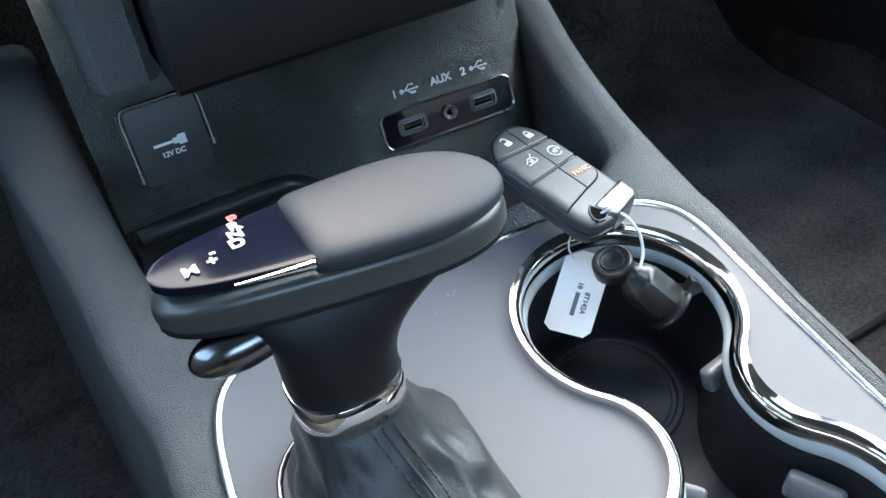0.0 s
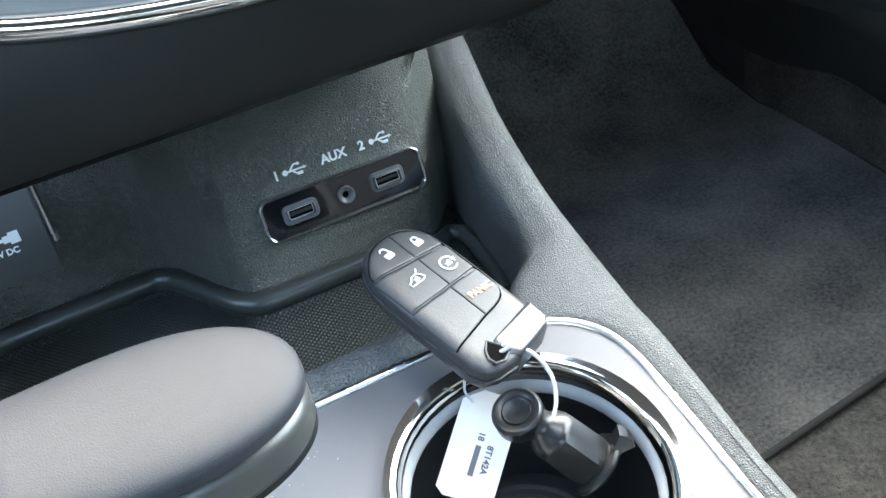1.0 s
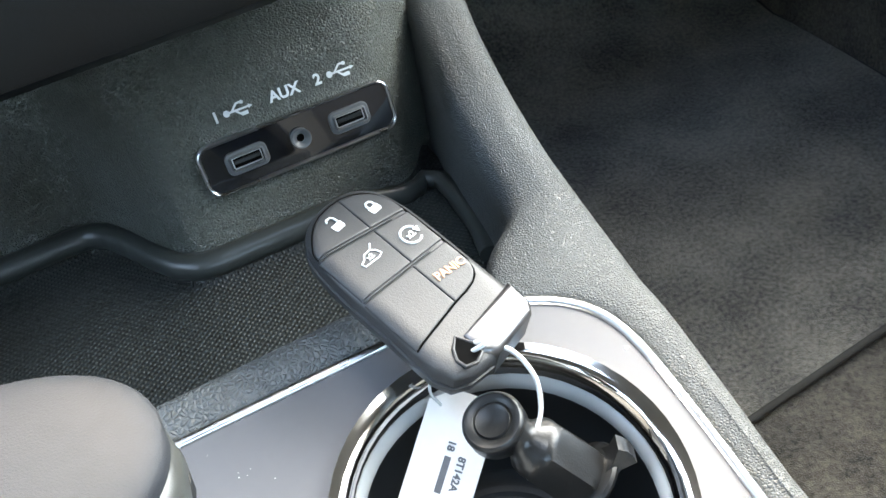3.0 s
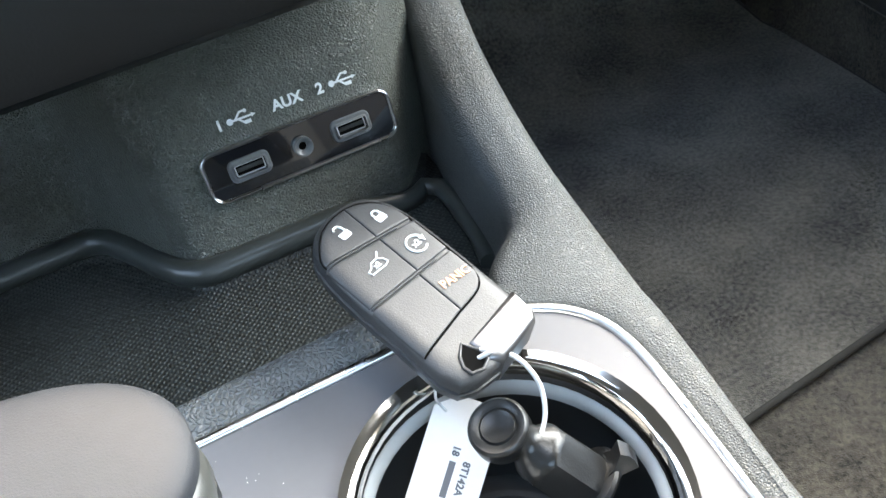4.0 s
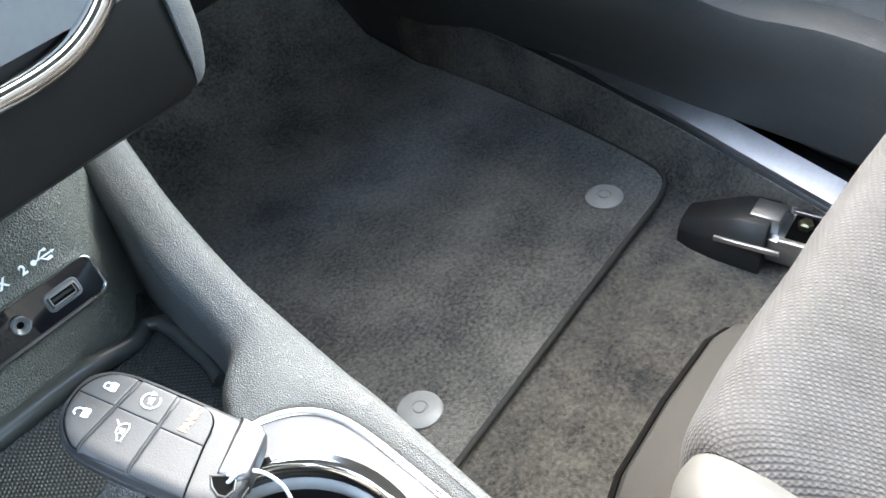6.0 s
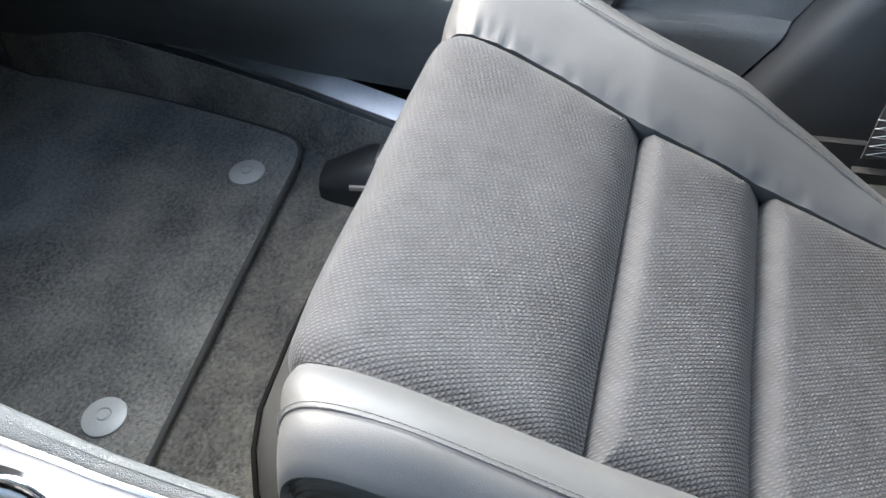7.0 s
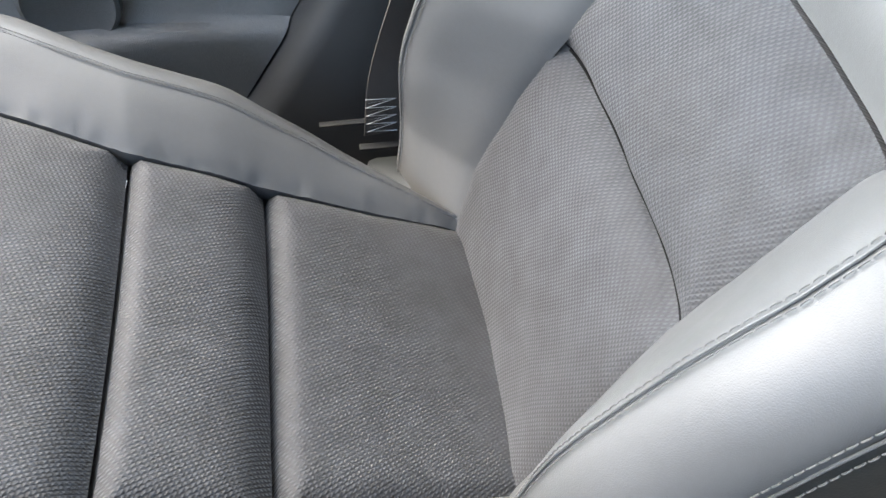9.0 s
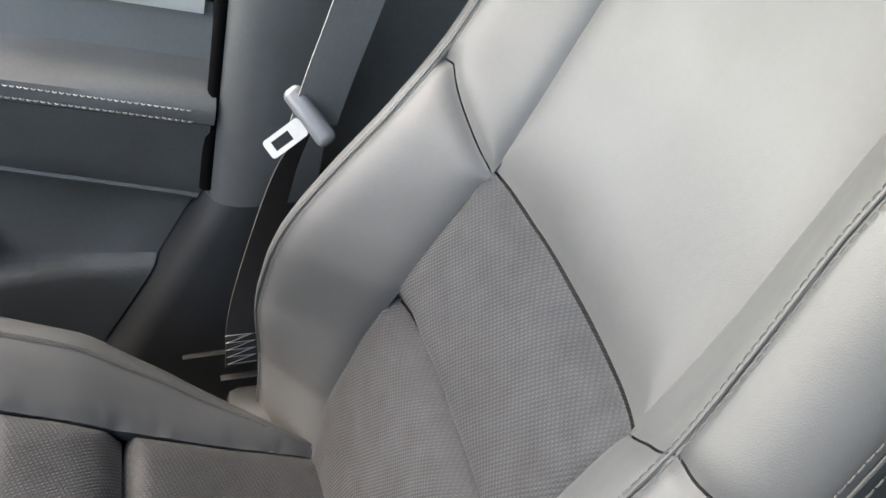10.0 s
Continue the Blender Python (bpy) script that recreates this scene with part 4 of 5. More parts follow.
tag = holder("paper_tag", "white paper stock tag hanging in the cup holder", "tag", TAG_M)
part("card", solid_from_outline([(-0.0115, -0.021), (-0.008, -0.0235), (0.0085, -0.0225), (0.0115, -0.019), (0.0115, 0.014), (0.004, 0.0195), (-0.004, 0.0195), (-0.0115, 0.014)], [], -0.0002, 0.0002), PAPER, tag)
part("lettering", moved(letters("8T142A", 0.0024), pose(0.0045, -0.006, 0.0003, 0, 0, -90)), INK, tag, "grey print", smooth=False)
part("lettering", moved(joined(moved(letters("18", 0.0024), Matrix.Translation((-0.0080, 0, 0))), moved(box(-0.0060, 0.0060, -0.0011, 0.0011, -0.0001, 0.0001), Matrix.Translation((0.0016, 0, 0)))), pose(0.0000, -0.006, 0.0003, 0, 0, -90)), INK, tag, "grey print", smooth=False)

tool = holder("key_tool", "black plastic knobbed tool lying in the cup holder", "tool", plane_matrix((0.0125, -0.0790, 0.002), (0.53, -0.45, -0.72), (0.75, -0.25, 0.70)))
TURN = pose(0, 0, 0, 0, 90, 0)


def hex_ring(x, r, round_off=0.0):
    pts = []
    for k in range(24):
        q = 2 * math.pi * k / 24
        f = math.cos(math.pi / 6) / math.cos((q % (math.pi / 3)) - math.pi / 6)
        pts.append((x, r * (f + (1 - f) * round_off) * math.cos(q), r * (f + (1 - f) * round_off) * math.sin(q)))
    return pts


part("shaft", loft([hex_ring(0.006, 0.0065, 1), hex_ring(0.009, 0.0060, 1), hex_ring(0.0115, 0.0066, 1), hex_ring(0.0145, 0.0092, 0.9), hex_ring(0.0165, 0.0104, 0.5), hex_ring(0.018, 0.0108, 0.1), hex_ring(0.033, 0.0112, 0.0), hex_ring(0.036, 0.0104, 0.4), hex_ring(0.040, 0.0095, 1)]), TOOL, tool, "black faceted shaft")
CAP_M = tool.matrix_world.inverted() @ plane_matrix((0.0118, -0.0785, 0.0020), (0.90, -0.40, 0.216), (-0.33, -0.90, -0.214))
part("cap", moved(lathe([(0.0, 0.0010), (0.0042, 0.0007), (0.0054, 0.0001), (0.0059, 0.0008), (0.0066, 0.0001), (0.0088, -0.0002), (0.0097, 0.0005), (0.0099, 0.0012), (0.0099, 0.0068), (0.0090, 0.0082), (0.0055, 0.0100), (0.0, 0.0104)], 44), CAP_M), TOOL, tool, "round dished cap")
part("flange", moved(lathe([(0.0, 0.036), (0.0105, 0.036), (0.0128, 0.0368), (0.0134, 0.0380), (0.0128, 0.0392), (0.0, 0.0400)], 40), TURN), TOOL, tool, "round end flange")
part("fin", loft([[(0.038 - h, y, -w), (0.038 - h, y, w), (0.038 + h, y, w), (0.038 + h, y, -w)] for y, w, h in ((0.008, 0.0060, 0.0020), (0.0125, 0.0042, 0.0018), (0.0175, 0.0034, 0.0040), (0.0185, 0.0030, 0.0012))]), TOOL, tool, "flat grip fin")

rng = random.Random(7)
specks = [(0.0666, -0.0428, 0.0006)]
for k in range(14):
    specks.append((rng.uniform(-0.085, -0.045), rng.uniform(-0.030, -0.002), rng.uniform(0.00008, 0.00020)))
bits = []
for x, y, r in specks:
    bits.append(moved(lathe([(0.0, -0.0001), (r, -0.0001), (r * 0.7, r * 0.4), (0.0, r * 0.5)], 7), CON @ Matrix.Translation((x, y, 0.0001))))
thing("dust_specks", joined(*bits), PAPER, "pale dust specks on the grey console plate", "dust", "stuff")

# ---- dashboard stack over the console ----
stack = holder("dashboard", "black dashboard center stack with chrome trimmed control panel", "dashboard")


def stack_body():
    rings = []
    for x in [-0.1405, -0.140, -0.137] + list(np.linspace(-0.13, 0.10, 16)) + [0.118, 0.130, 0.139, 0.145, 0.1485, 0.150]:
        e = max(0.0, (x - 0.118) / 0.032)
        r = 1 - math.sqrt(max(0.0, 1 - e * e))
        zb = 0.0925 + 0.03 * r
        yb = 0.040 + 0.05 * r
        rings.append([(x, 0.235, zb + 0.004), (x, yb + 0.016, zb - 0.001), (x, yb + 0.007, zb + 0.0005), (x, yb + 0.0015, zb + 0.005), (x, yb, zb + 0.012), (x, yb + 0.004, zb + 0.05), (x, yb + 0.03, zb + 0.18 - 0.03 * r), (x, 0.235, zb + 0.2 - 0.03 * r)])
    return loft(rings)


part("stack_body", stack_body(), STACKFACE, stack, "smooth black lower dash")


def stack_front(x, z):
    """The rear-facing surface of the stack at x and at z above its lower edge."""
    e = max(0.0, (x - 0.118) / 0.032)
    r = 1 - math.sqrt(max(0.0, 1 - e * e))
    return 0.040 + 0.05 * r + table([(0.0, 0.006), (0.012, 0.0), (0.05, 0.004), (0.18, 0.03)], z)


strip_rings = []
for k in range(16):
    z = 0.006 + 0.175 * k / 15
    soft = 0.3 + 0.7 * min(1.0, k / 3)
    row = [(0.1245 + 0.0255 * q, stack_front(0.1245 + 0.0255 * q, z) - 0.0045 * soft * math.sin(math.pi * (0.08 + 0.84 * q)) - 0.0006, 0.0925 + z + 0.02 * q * q * (1 - k / 15)) for q in (i / 8 for i in range(9))]
    strip_rings.append(row + [(0.150, 0.110, 0.0925 + z), (0.1245, 0.060, 0.0925 + z)])
part("side_strip", loft(strip_rings), GRAINED, stack, "grained padded strip on the side of the stack")
bez = smooth_curve([(-0.134, 0.050, 0.20), (-0.131, 0.042, 0.178), (-0.1235, 0.0395, 0.1655), (-0.112, 0.0395, 0.1575), (-0.097, 0.0395, 0.1515), (-0.063, 0.0395, 0.1450), (-0.02, 0.0395, 0.1405), (0.03, 0.0395, 0.1395), (0.062, 0.0395, 0.1395), (0.082, 0.0395, 0.1440), (0.099, 0.041, 0.1545), (0.109, 0.046, 0.170), (0.114, 0.058, 0.20)], 6)
part("chrome_bezel", tube(bez, 0.0052, 12), CHROME, stack, "wide polished chrome bezel")
part("control_panel", loft([[(x, y, z) for x, y, z in ((a, 0.0455, 0.148), (a, 0.040, 0.149), (a, 0.046, 0.20), (a, 0.06, 0.25), (a, 0.09, 0.25))] for a in (-0.125, 0.0, 0.10, 0.108)]), GREYRING, stack, "grey control panel")
part("knee_post", loft([[(x, y, z) for x, y, z in ((-0.176, 0.110, z0), (-0.174, 0.094, z0), (-0.169, 0.088, z0), (-0.148, 0.088, z0), (-0.143, 0.092, z0), (-0.1415, 0.100, z0), (-0.142, 0.235, z0), (-0.176, 0.235, z0))] for z0 in (0.088, 0.091, 0.12, 0.24)]), GRAINED, stack, "grained black side post")
part("dash_top", box(-0.80, 0.80, 0.30, 0.95, 0.12, 0.24, 0.03), STACK, stack, "black dash top")
# Out of view; carries the dash rearward to keep windscreen light off the floor.
part("dash_shade_pad", box(0.156, 0.70, 0.215, 0.34, 0.14, 0.24, 0.03), STACK, stack, "unseen black dash extension added to shade the footwell")
# Unseen block at the instruments' place, added to shade the console's left.
part("hood_shade_block", box(-0.64, -0.185, 0.20, 0.62, 0.10, 0.40, 0.04), STACK, stack, "unseen black block added to shade the left side")
part("glove_box", loft([[(x, y, z) for y, z in ((0.30, 0.18), (0.25, 0.12), (0.26, 0.03), (0.33, -0.02), (0.60, 0.0), (0.60, 0.18))] for x in (0.16, 0.17, 0.68, 0.69)]), STACK, stack, "black glove box underside")

# ---- floor, mat, sill ----
FLOOR_LINE = [(-1.3, -0.402), (0.56, -0.402), (0.66, -0.375), (0.90, -0.16), (0.95, 0.05)]
thing("floor", loft([[(x, y, z) for y, z in FLOOR_LINE + [(0.95, -0.47), (-1.3, -0.47)]] for x in (-0.80, 0.1, 0.2, 0.4, 0.70, 0.83)]), CARPET, "black carpeted footwell floor", "floor", "structure")
MAT_SIDE = smooth_curve([(0.672, 0.0945, 0), (0.700, 0.101, 0), (0.716, 0.112, 0), (0.728, 0.135, 0), (0.746, 0.21, 0), (0.765, 0.31, 0), (0.782, 0.43, 0), (0.792, 0.56, 0), (0.794, 0.68, 0), (0.790, 0.80, 0)], 5)


def mat_z(y):
    return table(FLOOR_LINE, y)


def mat_body():
    """Carpet mat: flat on the floor, turned up the slope ahead, with a soft shallow wave."""
    rings = []
    ys = [0.072 + 0.010 * k for k in range(6)] + list(np.linspace(0.14, 0.80, 34))
    for x in [0.09 + 0.02 * k for k in range(30)] + [0.690, 0.700, 0.710, 0.718, 0.726, 0.734, 0.745, 0.755, 0.765, 0.775, 0.785, 0.790]:
        y_low = table([(0.09, 0.070), (0.26, 0.0765), (0.48, 0.0875), (0.672, 0.0945)], x) if x < 0.672 else table([(p.x, p.y) for p in MAT_SIDE[:-8]], x)
        line = []
        for y in ys:
            v = max(y, y_low)
            line.append((x, v, mat_z(v) + 0.0130 + 0.0016 * noise.noise((x * 7, v * 7, 3.0))))
        rings.append(line + [(x, 0.80, mat_z(0.80) + 0.001)] + [(x, max(y, y_low), mat_z(max(y, y_low)) + 0.001) for y in ys[::-1]])
    return loft(rings)


floor_mat = holder("floor_mat", "dark grey carpet floor mat with bound edge and round fasteners", "floor mat")
part("carpet", mat_body(), MAT, floor_mat)
hem = [(p.x, p.y, mat_z(p.y) + 0.0105) for p in [Vector((0.09, 0.070, 0)), Vector((0.26, 0.0765, 0)), Vector((0.37, 0.082, 0)), Vector((0.48, 0.0875, 0)), Vector((0.60, 0.0925, 0))] + MAT_SIDE]
part("binding", tube(hem, 0.0036, 10), HEM, floor_mat, "bound edge")
for x, y in ((0.645, 0.1505), (0.282, 0.1415)):
    part("fastener", moved(lathe([(0.0, 0.0012), (0.0055, 0.0010), (0.0062, -0.0004), (0.0075, -0.0004), (0.0085, 0.0008), (0.019, -0.0002), (0.0225, -0.002), (0.0232, -0.006), (0.0, -0.006)], 40), Matrix.Translation((x, y, -0.384))), CLIP, floor_mat, "round grey plastic fastener")
SILL_RUN = [(-0.4, -0.12), (-0.05, -0.038), (0.11, 0.0), (0.29, 0.034), (0.7, 0.075)]
sill_rings = []
for y in (-1.2, -0.4, -0.05, 0.10, 0.22, 0.35, 0.7):
    h = 0.10 * (y - 0.1)
    dx = table(SILL_RUN, y)
    sill_rings.append([(a + dx, y, b + h) for a, b in ((0.742, -0.41), (0.748, -0.345), (0.756, -0.335), (0.770, -0.331), (0.800, -0.333), (0.83, -0.34), (0.83, -0.43))])
thing("sill_trim", loft(sill_rings), SMOOTH_BLACK, "black plastic door sill trim", "sill", "structure")
sill_carpet = []
for y in (-1.2, -0.4, -0.05, 0.10, 0.22, 0.35, 0.7):
    h = 0.10 * (y - 0.1)
    dx = table(SILL_RUN, y)
    sill_carpet.append([(a + dx, y, b) for a, b in ((0.718, -0.4015), (0.729, -0.396), (0.737, -0.382), (0.7425, -0.350 + h), (0.7445, -0.3375 + h), (0.7470, -0.3375 + h), (0.7470, -0.41))])
thing("sill_carpet", loft(sill_carpet), CARPET, "black carpet turned up to the door sill", "carpet", "structure")
scuff = []
for y in np.linspace(-0.30, 0.55, 20):
    h = 0.10 * (y - 0.1)
    dx = table(SILL_RUN, y)
    scuff.append([(a + dx, y, b + h) for a, b in ((0.7545, -0.337), (0.7560, -0.3315), (0.7840, -0.3185), (0.7860, -0.324))])
thing("scuff_plate", loft(scuff), STEEL, "bright metal scuff plate on the door sill", "scuff plate", "structure")

# ---- passenger seat ----
seat = holder("passenger_seat", "dark grey leather passenger seat with perforated suede inserts", "car seat", Matrix())


def cushion_front_curve():
    return smooth_curve([(-0.34, -0.071, 0), (-0.285, -0.048, 0), (-0.24, -0.032, 0), (-0.208, -0.0255, 0), (-0.188, -0.034, 0), (-0.178, -0.065, 0), (-0.184, -0.14, 0)], 8)


def along(pts, v):
    k = v * (len(pts) - 1)
    i = min(int(k), len(pts) - 2)
    return pts[i].lerp(pts[i + 1], k - i)


FRONT = cushion_front_curve()
MID = smooth_curve([(-0.428, -0.115, 0), (-0.385, -0.092, 0), (-0.34, -0.071, 0)], 6)
REAR = smooth_curve([(-0.60, -0.19, 0), (-0.568, -0.177, 0), (-0.50, -0.149, 0), (-0.428, -0.115, 0)], 6)


def left_x(y):
    return table([(-0.60, 0.186), (-0.568, 0.182), (-0.428, 0.164), (-0.34, 0.155), (-0.18, 0.153)], y)


def right_x(y):
    return table([(-0.60, 0.413), (-0.425, 0.413), (-0.336, 0.414), (-0.29, 0.424), (-0.25, 0.434), (-0.19, 0.445)], y)


def front_shift(x, y):
    """How far the cushion's front edge bows forward or back across the seat."""
    w = min(1.0, max(0.0, (y + 0.34) / 0.13))
    return w * w * (3 - 2 * w) * soft_table([(0.09, -0.020), (0.125, -0.010), (0.155, 0.004), (0.215, 0.008), (0.30, 0.008), (0.36, 0.007), (0.43, 0.003), (0.50, -0.004)], x)


def insert(curve, gap0=0.0, gap1=0.0):
    def F(u, v):
        p = along(curve, gap0 + (1 - gap0 - gap1) * v)
        a, b = left_x(p.x), right_x(p.x)
        x = a + (b - a) * u
        return (x, p.x + front_shift(x, p.x), p.y - 0.006 * math.sin(math.pi * u) + 0.003)
    return F


part("cushion_front", patch(insert(FRONT, 0.006, 0.0), 50, 80, (0.006, 0.006, 0.015, 0.0), (0.008, 0.008, 0.016, 0.008), 0.03, 0.0012), SUEDE, seat, "perforated grey suede cushion front")
part("cushion_middle", patch(insert(MID, 0.013, 0.013), 50, 40, (0.006, 0.006, 0.015, 0.013), (0.008, 0.008, 0.016, 0.005), 0.03, 0.0012), SUEDE, seat, "perforated grey suede cushion centre")
part("cushion_rear", patch(insert(REAR, 0.0, 0.007), 50, 50, (0.006, 0.006, 0.003, 0.013), (0.008, 0.008, 0.012, 0.005), 0.03, 0.0012), SUEDE, seat, "perforated grey suede cushion rear")

WHOLE = [Vector(p) for p in REAR[:-1] + MID[:-1] + FRONT]
for _ in range(10):
    WHOLE = [WHOLE[0]] + [(a + b * 2 + c) / 4 for a, b, c in zip(WHOLE, WHOLE[1:], WHOLE[2:])] + [WHOLE[-1]]
OUT_SEC = smooth_curve([(0.0, 0.003, 0), (0.02, 0.013, 0), (0.042, 0.024, 0), (0.060, 0.029, 0), (0.078, 0.022, 0), (0.091, 0.0, 0), (0.096, -0.05, 0), (0.094, -0.11, 0)], 6)


def side_scale(y):
    return soft_table([(-0.60, 0.12), (-0.57, 0.16), (-0.52, 0.42), (-0.46, 0.75), (-0.40, 1.0), (-0.25, 1.0), (-0.19, 0.75)], y)


def out_bolster(u0, u1):
    def F(u, v):
        p = along(WHOLE, v)
        q = along(OUT_SEC, u0 + (u1 - u0) * u)
        k = side_scale(p.x)
        kz = k if q.y > 0 else 1.0
        x = right_x(p.x) + q.x * k
        return (x, p.x + front_shift(x, p.x), p.y + q.y * kz)
    return F


outer_bolster = part("outer_bolster", patch(out_bolster(0.0, 0.372), 20, 240, (0.004, 0.0002, 0, 0), 0.010, 0.02, 0.0012, 0.0020), LEATHER, seat, "smooth grey leather bolster")
part("outer_side", patch(out_bolster(0.374, 1.0), 20, 90, (0.0002, 0, 0, 0), 0.006, 0.02, 0.001), LEATHER, seat, "smooth grey leather side panel")
IN_SEC = smooth_curve([(0.0, 0.003, 0), (0.013, 0.010, 0), (0.026, 0.0150, 0), (0.038, 0.0160, 0), (0.050, 0.008, 0), (0.058, -0.012, 0), (0.060, -0.06, 0), (0.056, -0.12, 0)], 6)


def in_bolster(u0, u1):
    def F(u, v):
        p = along(WHOLE, v)
        q = along(IN_SEC, u0 + (u1 - u0) * u)
        k = soft_table([(-0.60, 0.7), (-0.50, 0.85), (-0.40, 1.0), (-0.25, 1.0), (-0.18, 0.7)], p.x)
        x = left_x(p.x) - q.x
        return (x, p.x + front_shift(x, p.x), p.y + q.y * (k if q.y > 0 else 1.0))
    return F


inner_bolster = part("inner_bolster", patch(lambda u, v: in_bolster(0.0, 0.36)(u, 1 - v), 18, 200, (0.004, 0.002, 0, 0), 0.009, 0.02, 0.0006, 0.0004), LEATHER, seat, "smooth grey leather bolster")
part("inner_side", patch(lambda u, v: in_bolster(0.362, 0.690)(u, 1 - v), 22, 90, (0.0015, 0, 0, 0), 0.006, 0.02, 0.001), LEATHER, seat, "smooth grey leather side panel")


def seam_thread(F, u, v0, v1, n, off=0.0012, r=0.0005, dash=True):
    """A row of stitches lying on F at u."""
    pts = []
    eps = 1e-3
    for k in range(n + 1):
        v = v0 + (v1 - v0) * k / n
        p = Vector(F(u, v))
        du = Vector(F(u + eps, v)) - Vector(F(u - eps, v))
        dv = Vector(F(u, min(1, v + eps))) - Vector(F(u, max(0, v - eps)))
        nn = du.cross(dv).normalized()
        pts.append((p, nn))
    bms = []
    if not dash:
        return tube([p + q * off for p, q in pts], r, 6)
    for k in range(0, n - 1):
        (a, na), (b, nb) = pts[k], pts[k + 1]
        d = (b - a) * 0.36
        bms.append(tube([a + na * off * 0.2, a + d * 0.5 + na * off, b - d * 0.5 - (b - a) * 0.2 + nb * off, b - (b - a) * 0.2 + nb * off * 0.2], r, 5))
    return joined(*bms)


OB = out_bolster(0.0, 1.0)
IB = lambda u, v: in_bolster(0.0, 1.0)(u, 1 - v)
for du in (-0.012, 0.012):
    part("stitching", seam_thread(OB, 0.373 + du, 0.02, 0.93, 120, 0.0004, 0.00042), SEAT_THREAD, outer_bolster, "grey twin stitching")
    part("stitching", seam_thread(IB, 0.361 + du * 1.4, 0.08, 0.99, 120, 0.0004, 0.00042), SEAT_THREAD, inner_bolster, "grey twin stitching")
part("seam_bead", seam_thread(OB, 0.373, 0.01, 0.95, 160, -0.0010, 0.0014, False), LEATHER, outer_bolster, "raised leather seam bead")
part("seam_bead", seam_thread(IB, 0.361, 0.06, 0.99, 160, -0.0012, 0.0013, False), LEATHER, inner_bolster, "raised leather seam bead")
VALANCE_ROWS = ((0.112, -0.166, -0.142), (0.128, -0.155, -0.130), (0.150, -0.1455, -0.123), (0.175, -0.1395, -0.120), (0.23, -0.1365, -0.120), (0.285, -0.1370, -0.121), (0.303, -0.1420, -0.124), (0.314, -0.153, -0.132), (0.318, -0.168, -0.145))
part("seat_valance", loft([[(x, -0.200, zt + 0.030), (x, yf - 0.010, zt + 0.006), (x, yf - 0.003, zt + 0.003), (x, yf, zt - 0.003), (x, yf + 0.001, zt - 0.05), (x, yf, -0.33), (x, -0.200, -0.33)] for x, yf, zt in VALANCE_ROWS]), VALANCE, seat, "satin grey plastic front cover")
part("valance_seal", tube([(x, yf + 0.0025, zt - 0.006) for x, yf, zt in VALANCE_ROWS], 0.0022, 8), HOLE, seat, "black rubber lip round the front cover")
cover_rings = []
for v in np.linspace(0.0, 1.0, 60):
    p = Vector(IB(0.682, v))
    ribs = [(p.x + 0.0025 + (0.0013 if k % 2 else 0.0), p.y, p.z + 0.004 - 0.0028 * k) for k in range(22)]
    cover_rings.append(ribs + [(p.x + 0.004, p.y, -0.30), (p.x + 0.03, p.y, -0.30), (p.x + 0.03, p.y, p.z)])
part("side_cover", loft(cover_rings), SMOOTH_BLACK, seat, "black ribbed plastic side cover")
part("seat_base", box(0.14, 0.50, -0.58, -0.20, -0.34, -0.21, 0.02), SMOOTH_BLACK, seat, "black underframe")

# backrest
BACK = [(-0.21, -0.555), (-0.177, -0.568), (-0.08, -0.598), (0.015, -0.627), (0.07, -0.657), (0.125, -0.687), (0.23, -0.745), (0.33, -0.80), (0.55, -0.90)]
BL = [(-0.20, 0.188), (-0.17, 0.187), (-0.07, 0.177), (0.01, 0.167), (0.07, 0.161), (0.12, 0.157), (0.18, 0.157), (0.26, 0.164), (0.55, 0.17)]
BR = [(-0.20, 0.415), (-0.177, 0.418), (-0.13, 0.432), (-0.05, 0.415), (0.015, 0.392), (0.07, 0.386), (0.125, 0.380), (0.23, 0.39), (0.55, 0.40)]


def flip(F):
    return lambda u, v: F(u, 1 - v)


def seam_low(u):
    return soft_table([(0.0, 0.001), (0.5, -0.007), (0.8, -0.001), (1.0, 0.008)], u)


def seam_high(u):
    return soft_table([(0.0, 0.1135), (0.25, 0.112), (0.5, 0.1125), (0.75, 0.115), (1.0, 0.1205)], u)


def back_insert(low, high):
    def F(u, v):
        z0, z1 = low(u), high(u)
        z = z0 + (z1 - z0) * v
        a, b = table(BL, z) - 0.004, table(BR, z) + 0.004
        return (a + (b - a) * u, soft_table(BACK, z) - 0.010 * math.sin(math.pi * u) + 0.004, z)
    return F


part("back_lower", patch(flip(back_insert(lambda u: -0.20, seam_low)), 50, 60, (0.005, 0.005, 0.022, 0.007), (0.009, 0.009, 0.015, 0.012), 0.03, 0.0014, mirror=True, fade=0.65), SUEDE, seat, "perforated grey suede lumbar panel")
part("back_middle", patch(flip(back_insert(lambda u: seam_low(u) + 0.0020, seam_high)), 50, 44, (0.005, 0.005, 0.013, 0.019), (0.009, 0.009, 0.018, 0.012), 0.03, 0.0014, mirror=True, fade=0.65), SUEDE, seat, "perforated grey suede back panel")
lining = []
for z in np.linspace(-0.18, 0.30, 30):
    lining.append([(table(BL, z) - 0.014, soft_table(BACK, z) - 0.036, z), (table(BR, z) + 0.016, soft_table(BACK, z) - 0.036, z), (table(BR, z) + 0.016, soft_table(BACK, z) - 0.050, z), (table(BL, z) - 0.014, soft_table(BACK, z) - 0.050, z)])
part("back_lining", loft(lining), SUEDE, seat, "grey suede lining in the seams")
# Near-black cord laid in the fold, standing in for its shade.
shade_line = []
